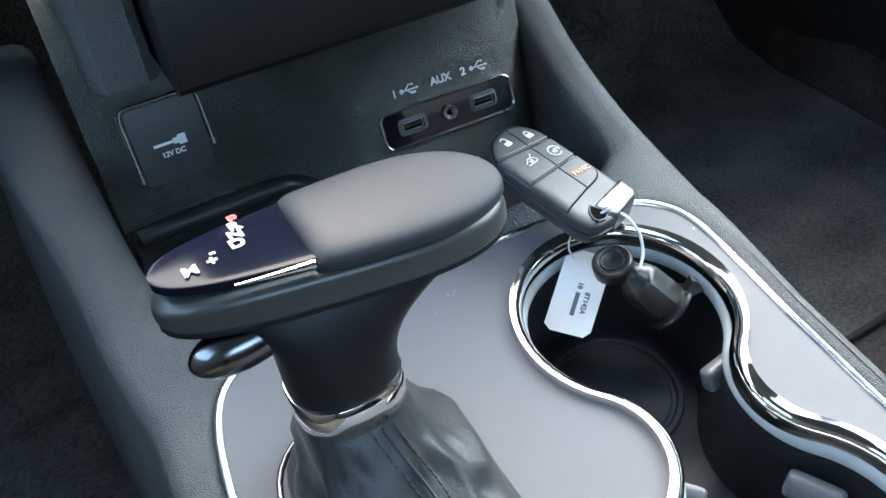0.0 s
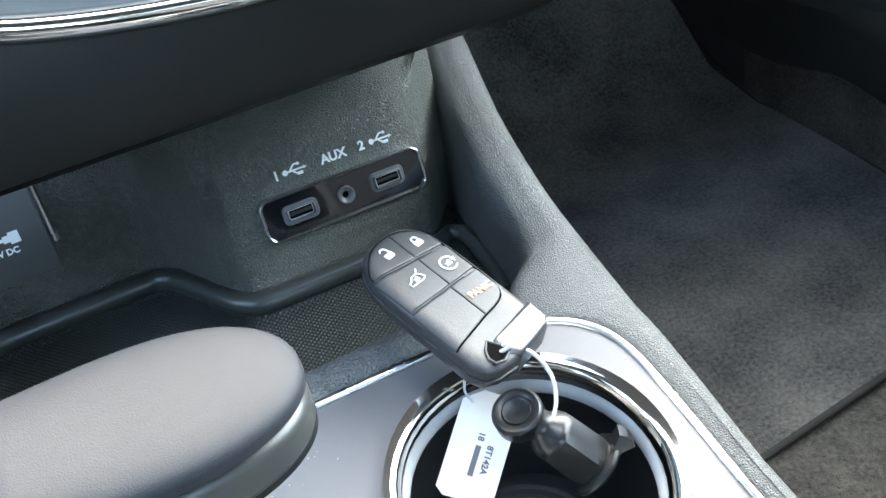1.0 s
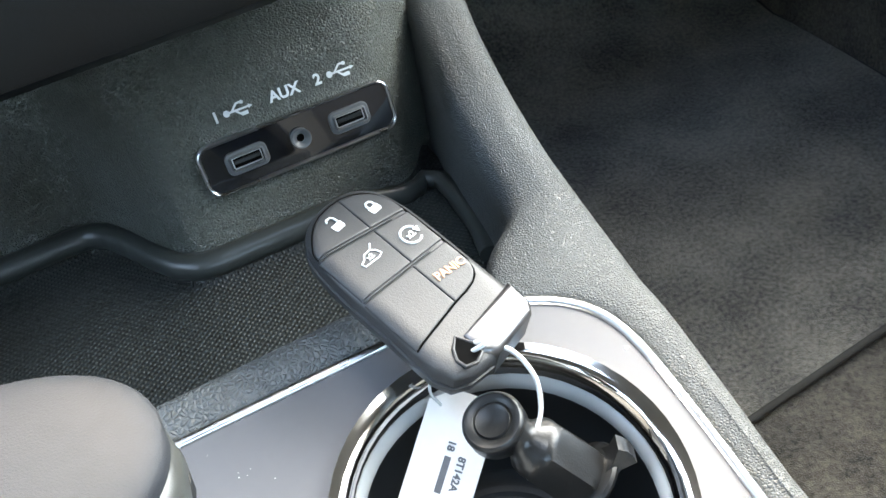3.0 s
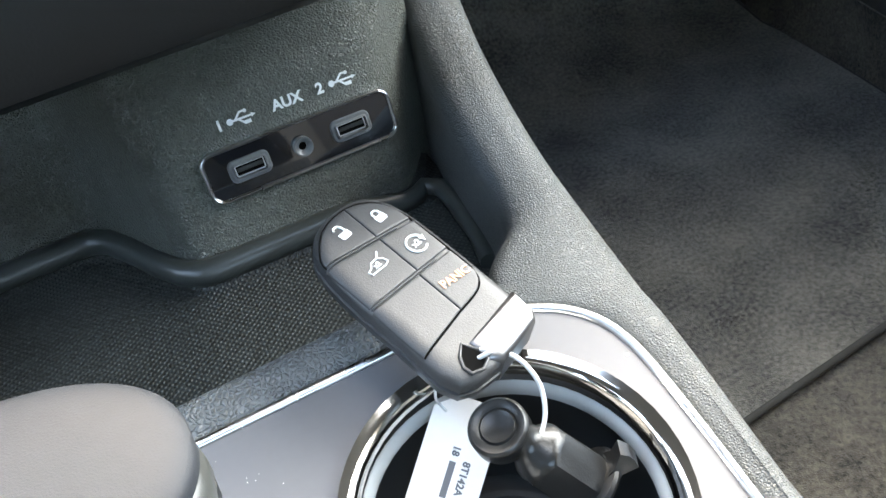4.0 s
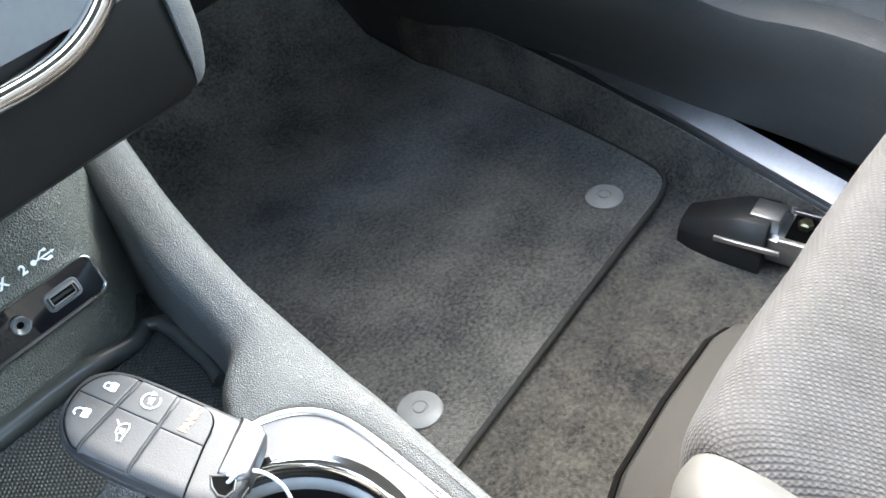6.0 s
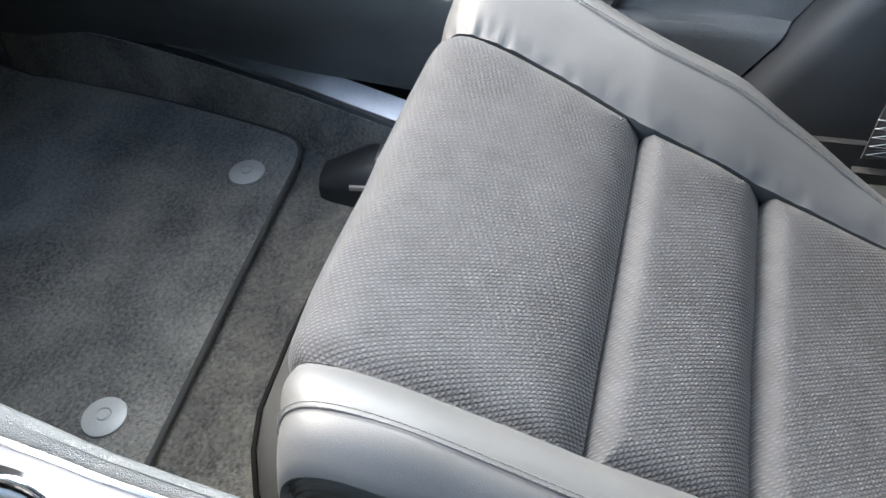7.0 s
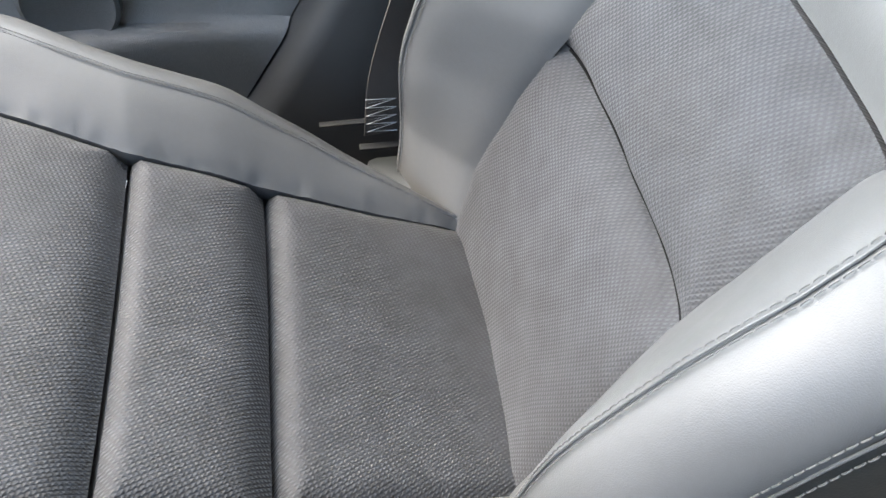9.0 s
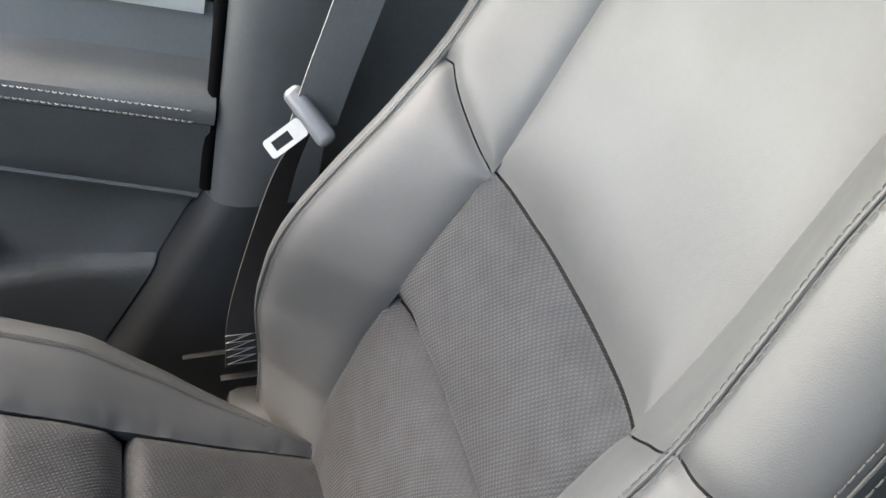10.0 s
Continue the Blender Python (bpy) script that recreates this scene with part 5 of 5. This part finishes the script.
for k in range(61):
    u = 0.02 + 0.96 * k / 60
    x, y, z = back_insert(lambda q: seam_low(q) + 0.001, seam_high)(u, 0.0)
    d = 0.235 * min(u, 1 - u)
    shade_line.append((x, y - 0.0185 * (1 - 0.52 * math.exp(-d / 0.022)), z - 0.0045))
part("fold_shade", tube(shade_line, 0.0019, 8), HOLE, seat, "dark strip for the shade in the fold between the back panels")
part("back_upper", patch(flip(back_insert(lambda u: seam_high(u) + 0.0018, lambda u: 0.52)), 50, 60, (0.007, 0.007, 0.002, 0.014), (0.014, 0.014, 0.012, 0.020), 0.03, 0.0006, fade=0.65), LEATHER, seat, "smooth grey leather upper back")
BR_SEC = smooth_curve([(-0.004, 0.001, 0), (0.025, 0.034, 0), (0.05, 0.063, 0), (0.070, 0.080, 0)], 6)[:-1] + smooth_curve([(0.070, 0.080, 0), (0.084, 0.078, 0), (0.095, 0.060, 0), (0.099, 0.020, 0), (0.098, -0.02, 0), (0.095, -0.05, 0)], 6)
BL_SEC = smooth_curve([(-0.003, 0.001, 0), (0.024, 0.034, 0), (0.046, 0.064, 0), (0.062, 0.080, 0)], 6)[:-1] + smooth_curve([(0.062, 0.080, 0), (0.078, 0.079, 0), (0.094, 0.069, 0), (0.107, 0.047, 0), (0.113, 0.010, 0), (0.112, -0.04, 0)], 6)
BRK = [(-0.20, 0.45), (-0.136, 0.58), (-0.07, 0.88), (0.025, 1.02), (0.069, 0.93), (0.139, 0.68), (0.177, 0.52), (0.30, 0.45), (0.55, 0.45)]
BLK = [(-0.20, 0.5), (-0.08, 0.85), (0.02, 1.03), (0.085, 1.02), (0.14, 0.78), (0.20, 0.76), (0.27, 0.82), (0.55, 0.8)]


SR, SL = 0.80, 1.02


def back_bolster(side, u0, u1, z0, z1, s0=0.0, s1=0.0):
    def F(u, v):
        sec, k, edge, s = (BR_SEC, BRK, BR, 1) if side == "R" else (BL_SEC, BLK, BL, -1)
        q = along(sec, u0 + (u1 - u0) * u)
        top = min(q.x, 0.060)
        a, b = z0 + s0 * top, z1 + s1 * top
        z = a + (b - a) * v
        f = soft_table(k, z)
        return (table(edge, z) + s * q.x, soft_table(BACK, z) + q.y * (f if q.y > 0 else 1.0), z)
    return F


outer_wing = part("outer_wing", patch(flip(back_bolster("R", 0.0, 0.375, -0.20, 0.1200, 0.0, SR)), 26, 80, (0.004, 0.0015, 0.005, 0.0), 0.009, 0.02, 0.0005, 0.0007), LEATHER, seat, "smooth grey leather back bolster")
part("outer_wing_top", patch(flip(back_bolster("R", 0.0, 0.375, 0.1212, 0.52, SR)), 26, 70, (0.004, 0.0015, 0.0, 0.005), 0.009, 0.02, 0.0005, 0.0007), LEATHER, seat, "smooth grey leather back bolster")
part("outer_wing_side", patch(flip(back_bolster("R", 0.3765, 1.0, -0.20, 0.52)), 16, 90, (0.0015, 0, 0.0, 0.0), 0.006, 0.02, 0.001), LEATHER, seat, "smooth grey leather back side")
inner_wing = part("inner_wing", patch(back_bolster("L", 0.0, 0.375, -0.20, 0.1140, 0.0, SL), 22, 60, (0.004, 0.0015, 0.0, 0.005), 0.009, 0.02, 0.0005, 0.0007), LEATHER, seat, "smooth grey leather back bolster")
part("inner_wing_top", patch(back_bolster("L", 0.0, 0.375, 0.1152, 0.52, SL), 22, 50, (0.004, 0.0015, 0.005, 0.0), 0.009, 0.02, 0.0005, 0.0007), LEATHER, seat, "smooth grey leather back bolster")
part("inner_side", patch(back_bolster("L", 0.3765, 0.75, -0.20, 0.1140, 0.0, SL), 18, 60, (0.0015, 0.0015, 0.0, 0.004), 0.006, 0.02, 0.001), LEATHER, seat, "smooth grey leather back side")
part("inner_side_top", patch(back_bolster("L", 0.3765, 0.75, 0.1152, 0.52, SL), 18, 50, (0.0015, 0.0015, 0.004, 0.0), 0.006, 0.02, 0.001), LEATHER, seat, "smooth grey leather back side")
inner_back = part("inner_back", patch(back_bolster("L", 0.7515, 1.0, -0.20, 0.52), 12, 60, (0.0015, 0, 0.0, 0.0), 0.006, 0.02, 0.001), SMOOTH_BLACK, seat, "black back shell")
RW = flip(back_bolster("R", 0.0, 1.0, -0.20, 0.52))
LW = back_bolster("L", 0.0, 1.0, -0.20, 0.52)
for wing, crest, panel in ((RW, 0.3757, outer_wing), (LW, 0.3757, inner_wing), (LW, 0.7507, inner_back)):
    part("seam_bead", seam_thread(wing, crest, 0.01, 0.99, 160, -0.0003, 0.0007, False), LEATHER, panel, "raised leather seam bead")
    for du in (-0.022, 0.022):
        part("stitching", seam_thread(wing, crest + du, 0.02, 0.98, 170, 0.0004, 0.0004), SEAT_THREAD, panel, "grey twin stitching")
part("back_shell", box(0.09, 0.46, -1.05, -0.93, -0.25, 0.50, 0.03), SMOOTH_BLACK, seat, "black back shell")
part("hinge_cover", box(0.455, 0.515, -0.62, -0.50, -0.22, -0.178, 0.012), SMOOTH_BLACK, seat, "black plastic hinge cover")

# seat rail bracket on the floor
bracket = holder("seat_rail_cover", "black plastic seat rail cover with steel bracket", "rail cover", pose(0.662, -0.010, -0.402, 0, 0, -86))
cover_rings = []
for x, w, h in ((-0.063, 0.020, 0.022), (-0.061, 0.024, 0.026), (-0.046, 0.030, 0.031), (-0.020, 0.035, 0.043), (0.002, 0.037, 0.053), (0.034, 0.038, 0.055), (0.036, 0.037, 0.054)):
    cover_rings.append([(x, w * c, max(0.0, h * z)) for c, z in ((-1.05, 0), (-1.0, 0.55), (-0.94, 0.66), (-0.62, 0.97), (-0.52, 1.0), (0.52, 1.0), (0.62, 0.97), (0.94, 0.66), (1.0, 0.55), (1.05, 0))])
part("cover", loft(cover_rings), COVER, bracket)
part("rail", box(0.036, 0.30, -0.026, 0.026, 0.010, 0.040, 0.003), STEEL, bracket, "steel seat rail")
part("rail_slot", box(0.052, 0.078, -0.022, 0.022, 0.0405, 0.0425, 0.0008), HOLE, bracket, "dark slot in the rail")
part("rail_slot", box(0.100, 0.160, -0.018, 0.018, 0.0405, 0.0425, 0.0008), HOLE, bracket, "dark slot in the rail")
part("end_plate", box(0.012, 0.044, -0.014, 0.016, 0.030, 0.0580, 0.002), STEEL, bracket, "bright steel end plate")
part("edge_strip", moved(box(-0.030, 0.040, -0.0022, 0.0022, -0.003, 0.003, 0.001), pose(0.014, -0.0385, 0.034, 0, -3, -1)), STEEL, bracket, "bright steel edge strip")
part("rail_bolt", moved(lathe([(0.0, 0.0), (0.008, 0.0), (0.008, 0.006), (0.006, 0.008), (0.0, 0.008)], 6), Matrix.Translation((0.066, 0.006, 0.0425))), BRASS, bracket, "yellow zinc bolt head")
for y in (-0.026, 0.026):
    part("rail_flange", box(0.048, 0.28, y - 0.0035, y + 0.0035, 0.038, 0.046, 0.001), STEEL, bracket, "rolled steel rail flange")

# ---- door, pillar, belt ----
door = holder("door", "black passenger door panel with stitched armrest", "car door", Matrix())


def door_out(y):
    return soft_table([(-0.60, -0.005), (-0.50, 0.0), (-0.30, 0.015), (0.0, 0.06), (0.30, 0.09), (0.75, 0.10)], y)


def rise(y):
    return 0.19 * (min(y, 0.2) + 0.48)


DOOR_Y = list(np.linspace(-0.50, 0.75, 64))


def rear_edge(y, z):
    """The door's rear end slants along the pillar."""
    w = min(1.0, max(0.0, (-0.30 - y) / 0.20))
    end = -0.498 - 0.16 * (z + 0.07) if z > -0.07 else -0.498 + (-0.07 - z) * 0.62
    return w * (end + 0.50)


def door_loft(section, ys=None):
    return loft([[(x + door_out(y), y + rear_edge(y, z), z) for x, z in section(y)] for y in (ys or DOOR_Y)])


def low_sec(y):
    r = rise(y)
    wave = soft_table([(-0.5, 0.0), (-0.16, 0.002), (-0.05, 0.013), (0.02, 0.001), (0.08, 0.006), (0.14, 0.024), (0.22, 0.006), (0.35, -0.02), (0.75, -0.05)], y)
    bulge = soft_table([(-0.5, 0.0), (-0.35, 0.2), (-0.2, 1.0), (0.75, 1.0)], y)
    return [(0.80, -0.330), (0.715, -0.330), (0.704, -0.322), (0.696, -0.285), (0.686 - 0.022 * bulge, -0.225), (0.680 - 0.030 * bulge, -0.172 + wave), (0.681 - 0.029 * bulge, -0.163 + wave), (0.684 - 0.024 * bulge, -0.157 + wave), (0.690 - 0.006 * bulge, -0.154 + wave), (0.694, -0.150 + r * 0.3), (0.694, -0.10 + r * 0.7), (0.690, -0.080 + r * 1.15), (0.685, -0.073 + r * 1.15), (0.80, -0.073 + r * 1.15)]


part("lower_panel", door_loft(low_sec), DOORPLASTIC, door, "black grained lower door panel")
part("armrest_panel", door_loft(lambda y: [(0.80, -0.0715 + rise(y) * 1.15), (0.684, -0.0715 + rise(y) * 1.15), (0.680, -0.064 + rise(y) * 1.1)] + [(x, z + rise(y)) for x, z in ((0.674, -0.038), (0.666, 0.000), (0.661, 0.016), (0.80, 0.016))], [y - 0.002 for y in DOOR_Y]), DOORPLASTIC, door, "black soft armrest face")
armrest_top = part("armrest_top", door_loft(lambda y: [(x, z + rise(y)) for x, z in ((0.80, 0.017), (0.661, 0.017), (0.6565, 0.026), (0.658, 0.038), (0.667, 0.047), (0.690, 0.056), (0.700, 0.064), (0.706, 0.090), (0.710, 0.115), (0.80, 0.115))], [y - 0.005 for y in DOOR_Y]), DOORTRIM, door, "grey stitched armrest top")
for dz in (0.0235, 0.0345):
    bms = []
    for k in range(70):
        y = -0.497 + k * 0.0055
        ya = y + 0.0036
        xa = 0.6562 if dz < 0.03 else 0.6568
        bms.append(tube([(xa + door_out(y), y, dz + rise(y)), (xa - 0.0012 + door_out(y), y + 0.0018, dz + rise(y)), (xa + door_out(ya), ya, dz + rise(ya))], 0.0007, 5))
    part("stitching", joined(*bms), THREAD, armrest_top, "light grey twin stitching")
part("pocket_line", door_loft(lambda y: [(x, z - 0.015 + rise(y) * 1.15) for x, z in ((0.692, -0.062), (0.682, -0.061), (0.680, -0.058), (0.682, -0.055), (0.692, -0.055))], [y - 0.001 for y in DOOR_Y]), DOORPLASTIC, door, "thin edge under the armrest")
part("handle_trim", door_loft(lambda y: [(x, z + rise(y)) for x, z in ((0.72, 0.105), (0.699, 0.107), (0.6955, 0.116), (0.697, 0.165), (0.703, 0.172), (0.72, 0.172))], [y for y in np.linspace(-0.492, -0.10, 24)]), SILVER, door, "silver handle bezel")
part("upper_panel", door_loft(lambda y: [(x, z + rise(y)) for x, z in ((0.80, 0.116), (0.712, 0.116), (0.706, 0.14), (0.700, 0.18), (0.706, 0.21), (0.80, 0.215))], [y - 0.006 for y in DOOR_Y]), DOORTRIM, door, "dark upper door panel")
part("speaker", moved(lathe([(0.0, 0.0), (0.035, 0.0), (0.042, 0.004), (0.046, 0.002), (0.048, -0.006), (0.0, -0.006)], 36), pose(0.698, -0.245, -0.125, 0, -94, 0)), DOORPLASTIC, door, "round speaker cover")

# Black tube that darkens the gap to the pillar as its shade would.
part("door_gap_shade", tube([(0.670, -0.5015 - 0.16 * (z + 0.07), z) for z in np.linspace(-0.06, 0.30, 16)], 0.0065, 10), HOLE, door, "black strip for the shade in the gap at the rear edge")

pillar = holder("b_pillar", "dark grey plastic center pillar trim", "pillar trim", Matrix(), "structure")


def pillar_sec(z, grow=0.0):
    lean = 0.10 * max(0.0, z - 0.3)
    y0 = -0.506 - 0.16 * (z + 0.07) if z > -0.07 else -0.506 + (-0.07 - z) * 0.62
    x0 = 0.640 - lean - grow
    yb = y0 if z > -0.07 else -0.506
    return [(0.80 - lean, y0 + 0.02, z), (x0 + 0.035, y0 + 0.004, z), (x0 + 0.018, y0 - 0.003, z), (x0 + 0.009, y0 - 0.012, z), (x0 + 0.003, y0 - 0.026, z), (x0, min(y0 - 0.04, yb - 0.05), z), (x0 + 0.006, yb - 0.10, z), (0.80 - lean, yb - 0.14, z)]


part("upper_trim", loft([pillar_sec(z) for z in (-0.069, 0.0, 0.1, 0.2, 0.3, 0.45, 0.6, 0.85)]), PILLAR, pillar, "dark grey upper pillar trim")
part("lower_trim", loft([pillar_sec(z, -0.0025) for z in (-0.36, -0.30, -0.25, -0.2, -0.15, -0.1, -0.0705)]), COVER, pillar, "black lower pillar trim")

belt = holder("seat_belt", "grey seat belt with tongue hanging beside the seat", "seat belt", Matrix())


def strap(path, w, t=0.0012, twist=None):
    rings = []
    pts = [Vector(p) for p in path]
    for i, p in enumerate(pts):
        d = (pts[min(i + 1, len(pts) - 1)] - pts[max(i - 1, 0)]).normalized()
        s = Vector((0.25, -1, -0.1))
        if twist:
            s = Vector(twist).normalized().lerp(s.normalized(), min(1.0, i / (0.75 * len(pts))))
        s = (s - d * s.dot(d)).normalized()
        n = d.cross(s)
        rings.append([p + s * w / 2 + n * t / 2, p + s * w / 2 - n * t / 2, p - s * w / 2 - n * t / 2, p - s * w / 2 + n * t / 2])
    return loft(rings)


part("upper_webbing", strap(smooth_curve([(0.531, -0.590, 0.080), (0.530, -0.603, 0.12), (0.530, -0.625, 0.18), (0.526, -0.665, 0.30), (0.52, -0.72, 0.50)], 6), 0.041), BELT, belt, "grey woven webbing")
part("lower_webbing", strap(smooth_curve([(0.534, -0.583, 0.072), (0.540, -0.566, 0.03), (0.540, -0.545, -0.04), (0.534, -0.526, -0.11), (0.530, -0.519, -0.170)], 8), 0.033, twist=(0.8, -0.35, -0.5)), BELT_SHADED, belt, "same woven webbing, coloured dark brown for the shade on it")
zz = []
for k in range(9):
    z = -0.128 - 0.0044 * k
    zz += [(0.5252, -0.5060, z), (0.5318, -0.5325, z - (0.0016 if k % 2 else 0.0060))]
part("bar_tack", tube(zz, 0.00042, 6), THREAD, belt, "white zigzag stitching")
part("tongue", moved(solid_from_outline(rounded_rect(-0.0082, 0.0082, -0.032, 0.002, 0.003), [[(-0.0042, -0.026), (-0.0042, -0.010), (0.0042, -0.010), (0.0042, -0.026)]], -0.001, 0.001), plane_matrix((0.5180, -0.5782, 0.0842), (-0.63, -0.49, -0.60), (0.39, -0.54, 0.74))), TONGUE, belt, "bright steel tongue")
part("tongue_grip", moved(box(-0.0265, 0.0265, -0.0085, 0.0085, -0.0070, 0.0070, 0.0062, 4), plane_matrix((0.5200, -0.5855, 0.0922), (-0.63, -0.49, -0.60), (0.39, -0.54, 0.74))), GREYRING, belt, "grey plastic tongue grip")
part("anchor", box(0.518, 0.526, -0.548, -0.498, -0.1785, -0.1762, 0.0008), VALANCE, belt, "dark grey anchor strip")
part("anchor", box(0.552, 0.559, -0.512, -0.465, -0.1770, -0.1750, 0.0008), VALANCE, belt, "dark grey anchor strip")

# ---- plain shell that closes the car; unseen, its openings shaped for the light ----
# The hole in the roof is added to let light down on console and seat.
thing("roof", solid_from_outline([(-0.80, -1.4), (0.80, -1.4), (0.80, 0.25), (-0.80, 0.25)], [rounded_rect(-0.28, 0.32, -0.40, -0.12, 0.05)], 0.86, 0.90), CREAM, "unseen dark grey fabric headlining with a hole added for overhead light", "roof", "structure")
thing("rear_wall", moved(solid_from_outline([(-0.80, -0.45), (0.80, -0.45), (0.80, 0.90), (-0.80, 0.90)], [rounded_rect(-0.62, 0.62, 0.38, 0.80, 0.08)], -0.025, 0.025), Matrix(((1, 0, 0, 0), (0, 0, 1, -1.425), (0, 1, 0, 0), (0, 0, 0, 1)))), SMOOTH_BLACK, "plain dark rear wall with open window", "wall", "structure")
thing("side_wall", box(0.705, 0.80, -1.4, -0.60, -0.45, 0.858), DOORPLASTIC, "plain dark rear door wall", "wall", "structure")
thing("sill_outer", box(0.805, 0.86, -1.4, 0.95, -0.47, -0.21), DOORPLASTIC, "plain dark outer door sill", "sill", "structure")
thing("fire_wall", box(-0.80, 0.80, 0.95, 1.0, -0.45, 0.24), SMOOTH_BLACK, "plain dark bulkhead", "wall", "structure")
thing("driver_side_wall", moved(solid_from_outline([(-1.4, -0.47), (0.95, -0.47), (0.95, 0.31), (0.20, 0.858), (-1.4, 0.858)], [[(-0.60, 0.40), (0.40, 0.40), (0.02, 0.83), (-0.60, 0.83)]], -0.02, 0.02), Matrix(((0, 0, 1, -0.82), (1, 0, 0, 0), (0, 1, 0, 0), (0, 0, 0, 1)))), DOORPLASTIC, "plain dark driver side door wall with open window", "wall", "structure")
thing("ground", box(-30, 30, -30, 30, -0.95, -0.90), GREYRING, "plain grey pavement", "ground", "structure")
# Unseen; plugs the side gap that let daylight onto the forward floor.
thing("footwell_light_block", box(0.80, 0.84, 0.60, 0.945, -0.47, 0.30), DOORPLASTIC, "unseen plain dark panel blocking side light from the footwell", "wall", "structure")
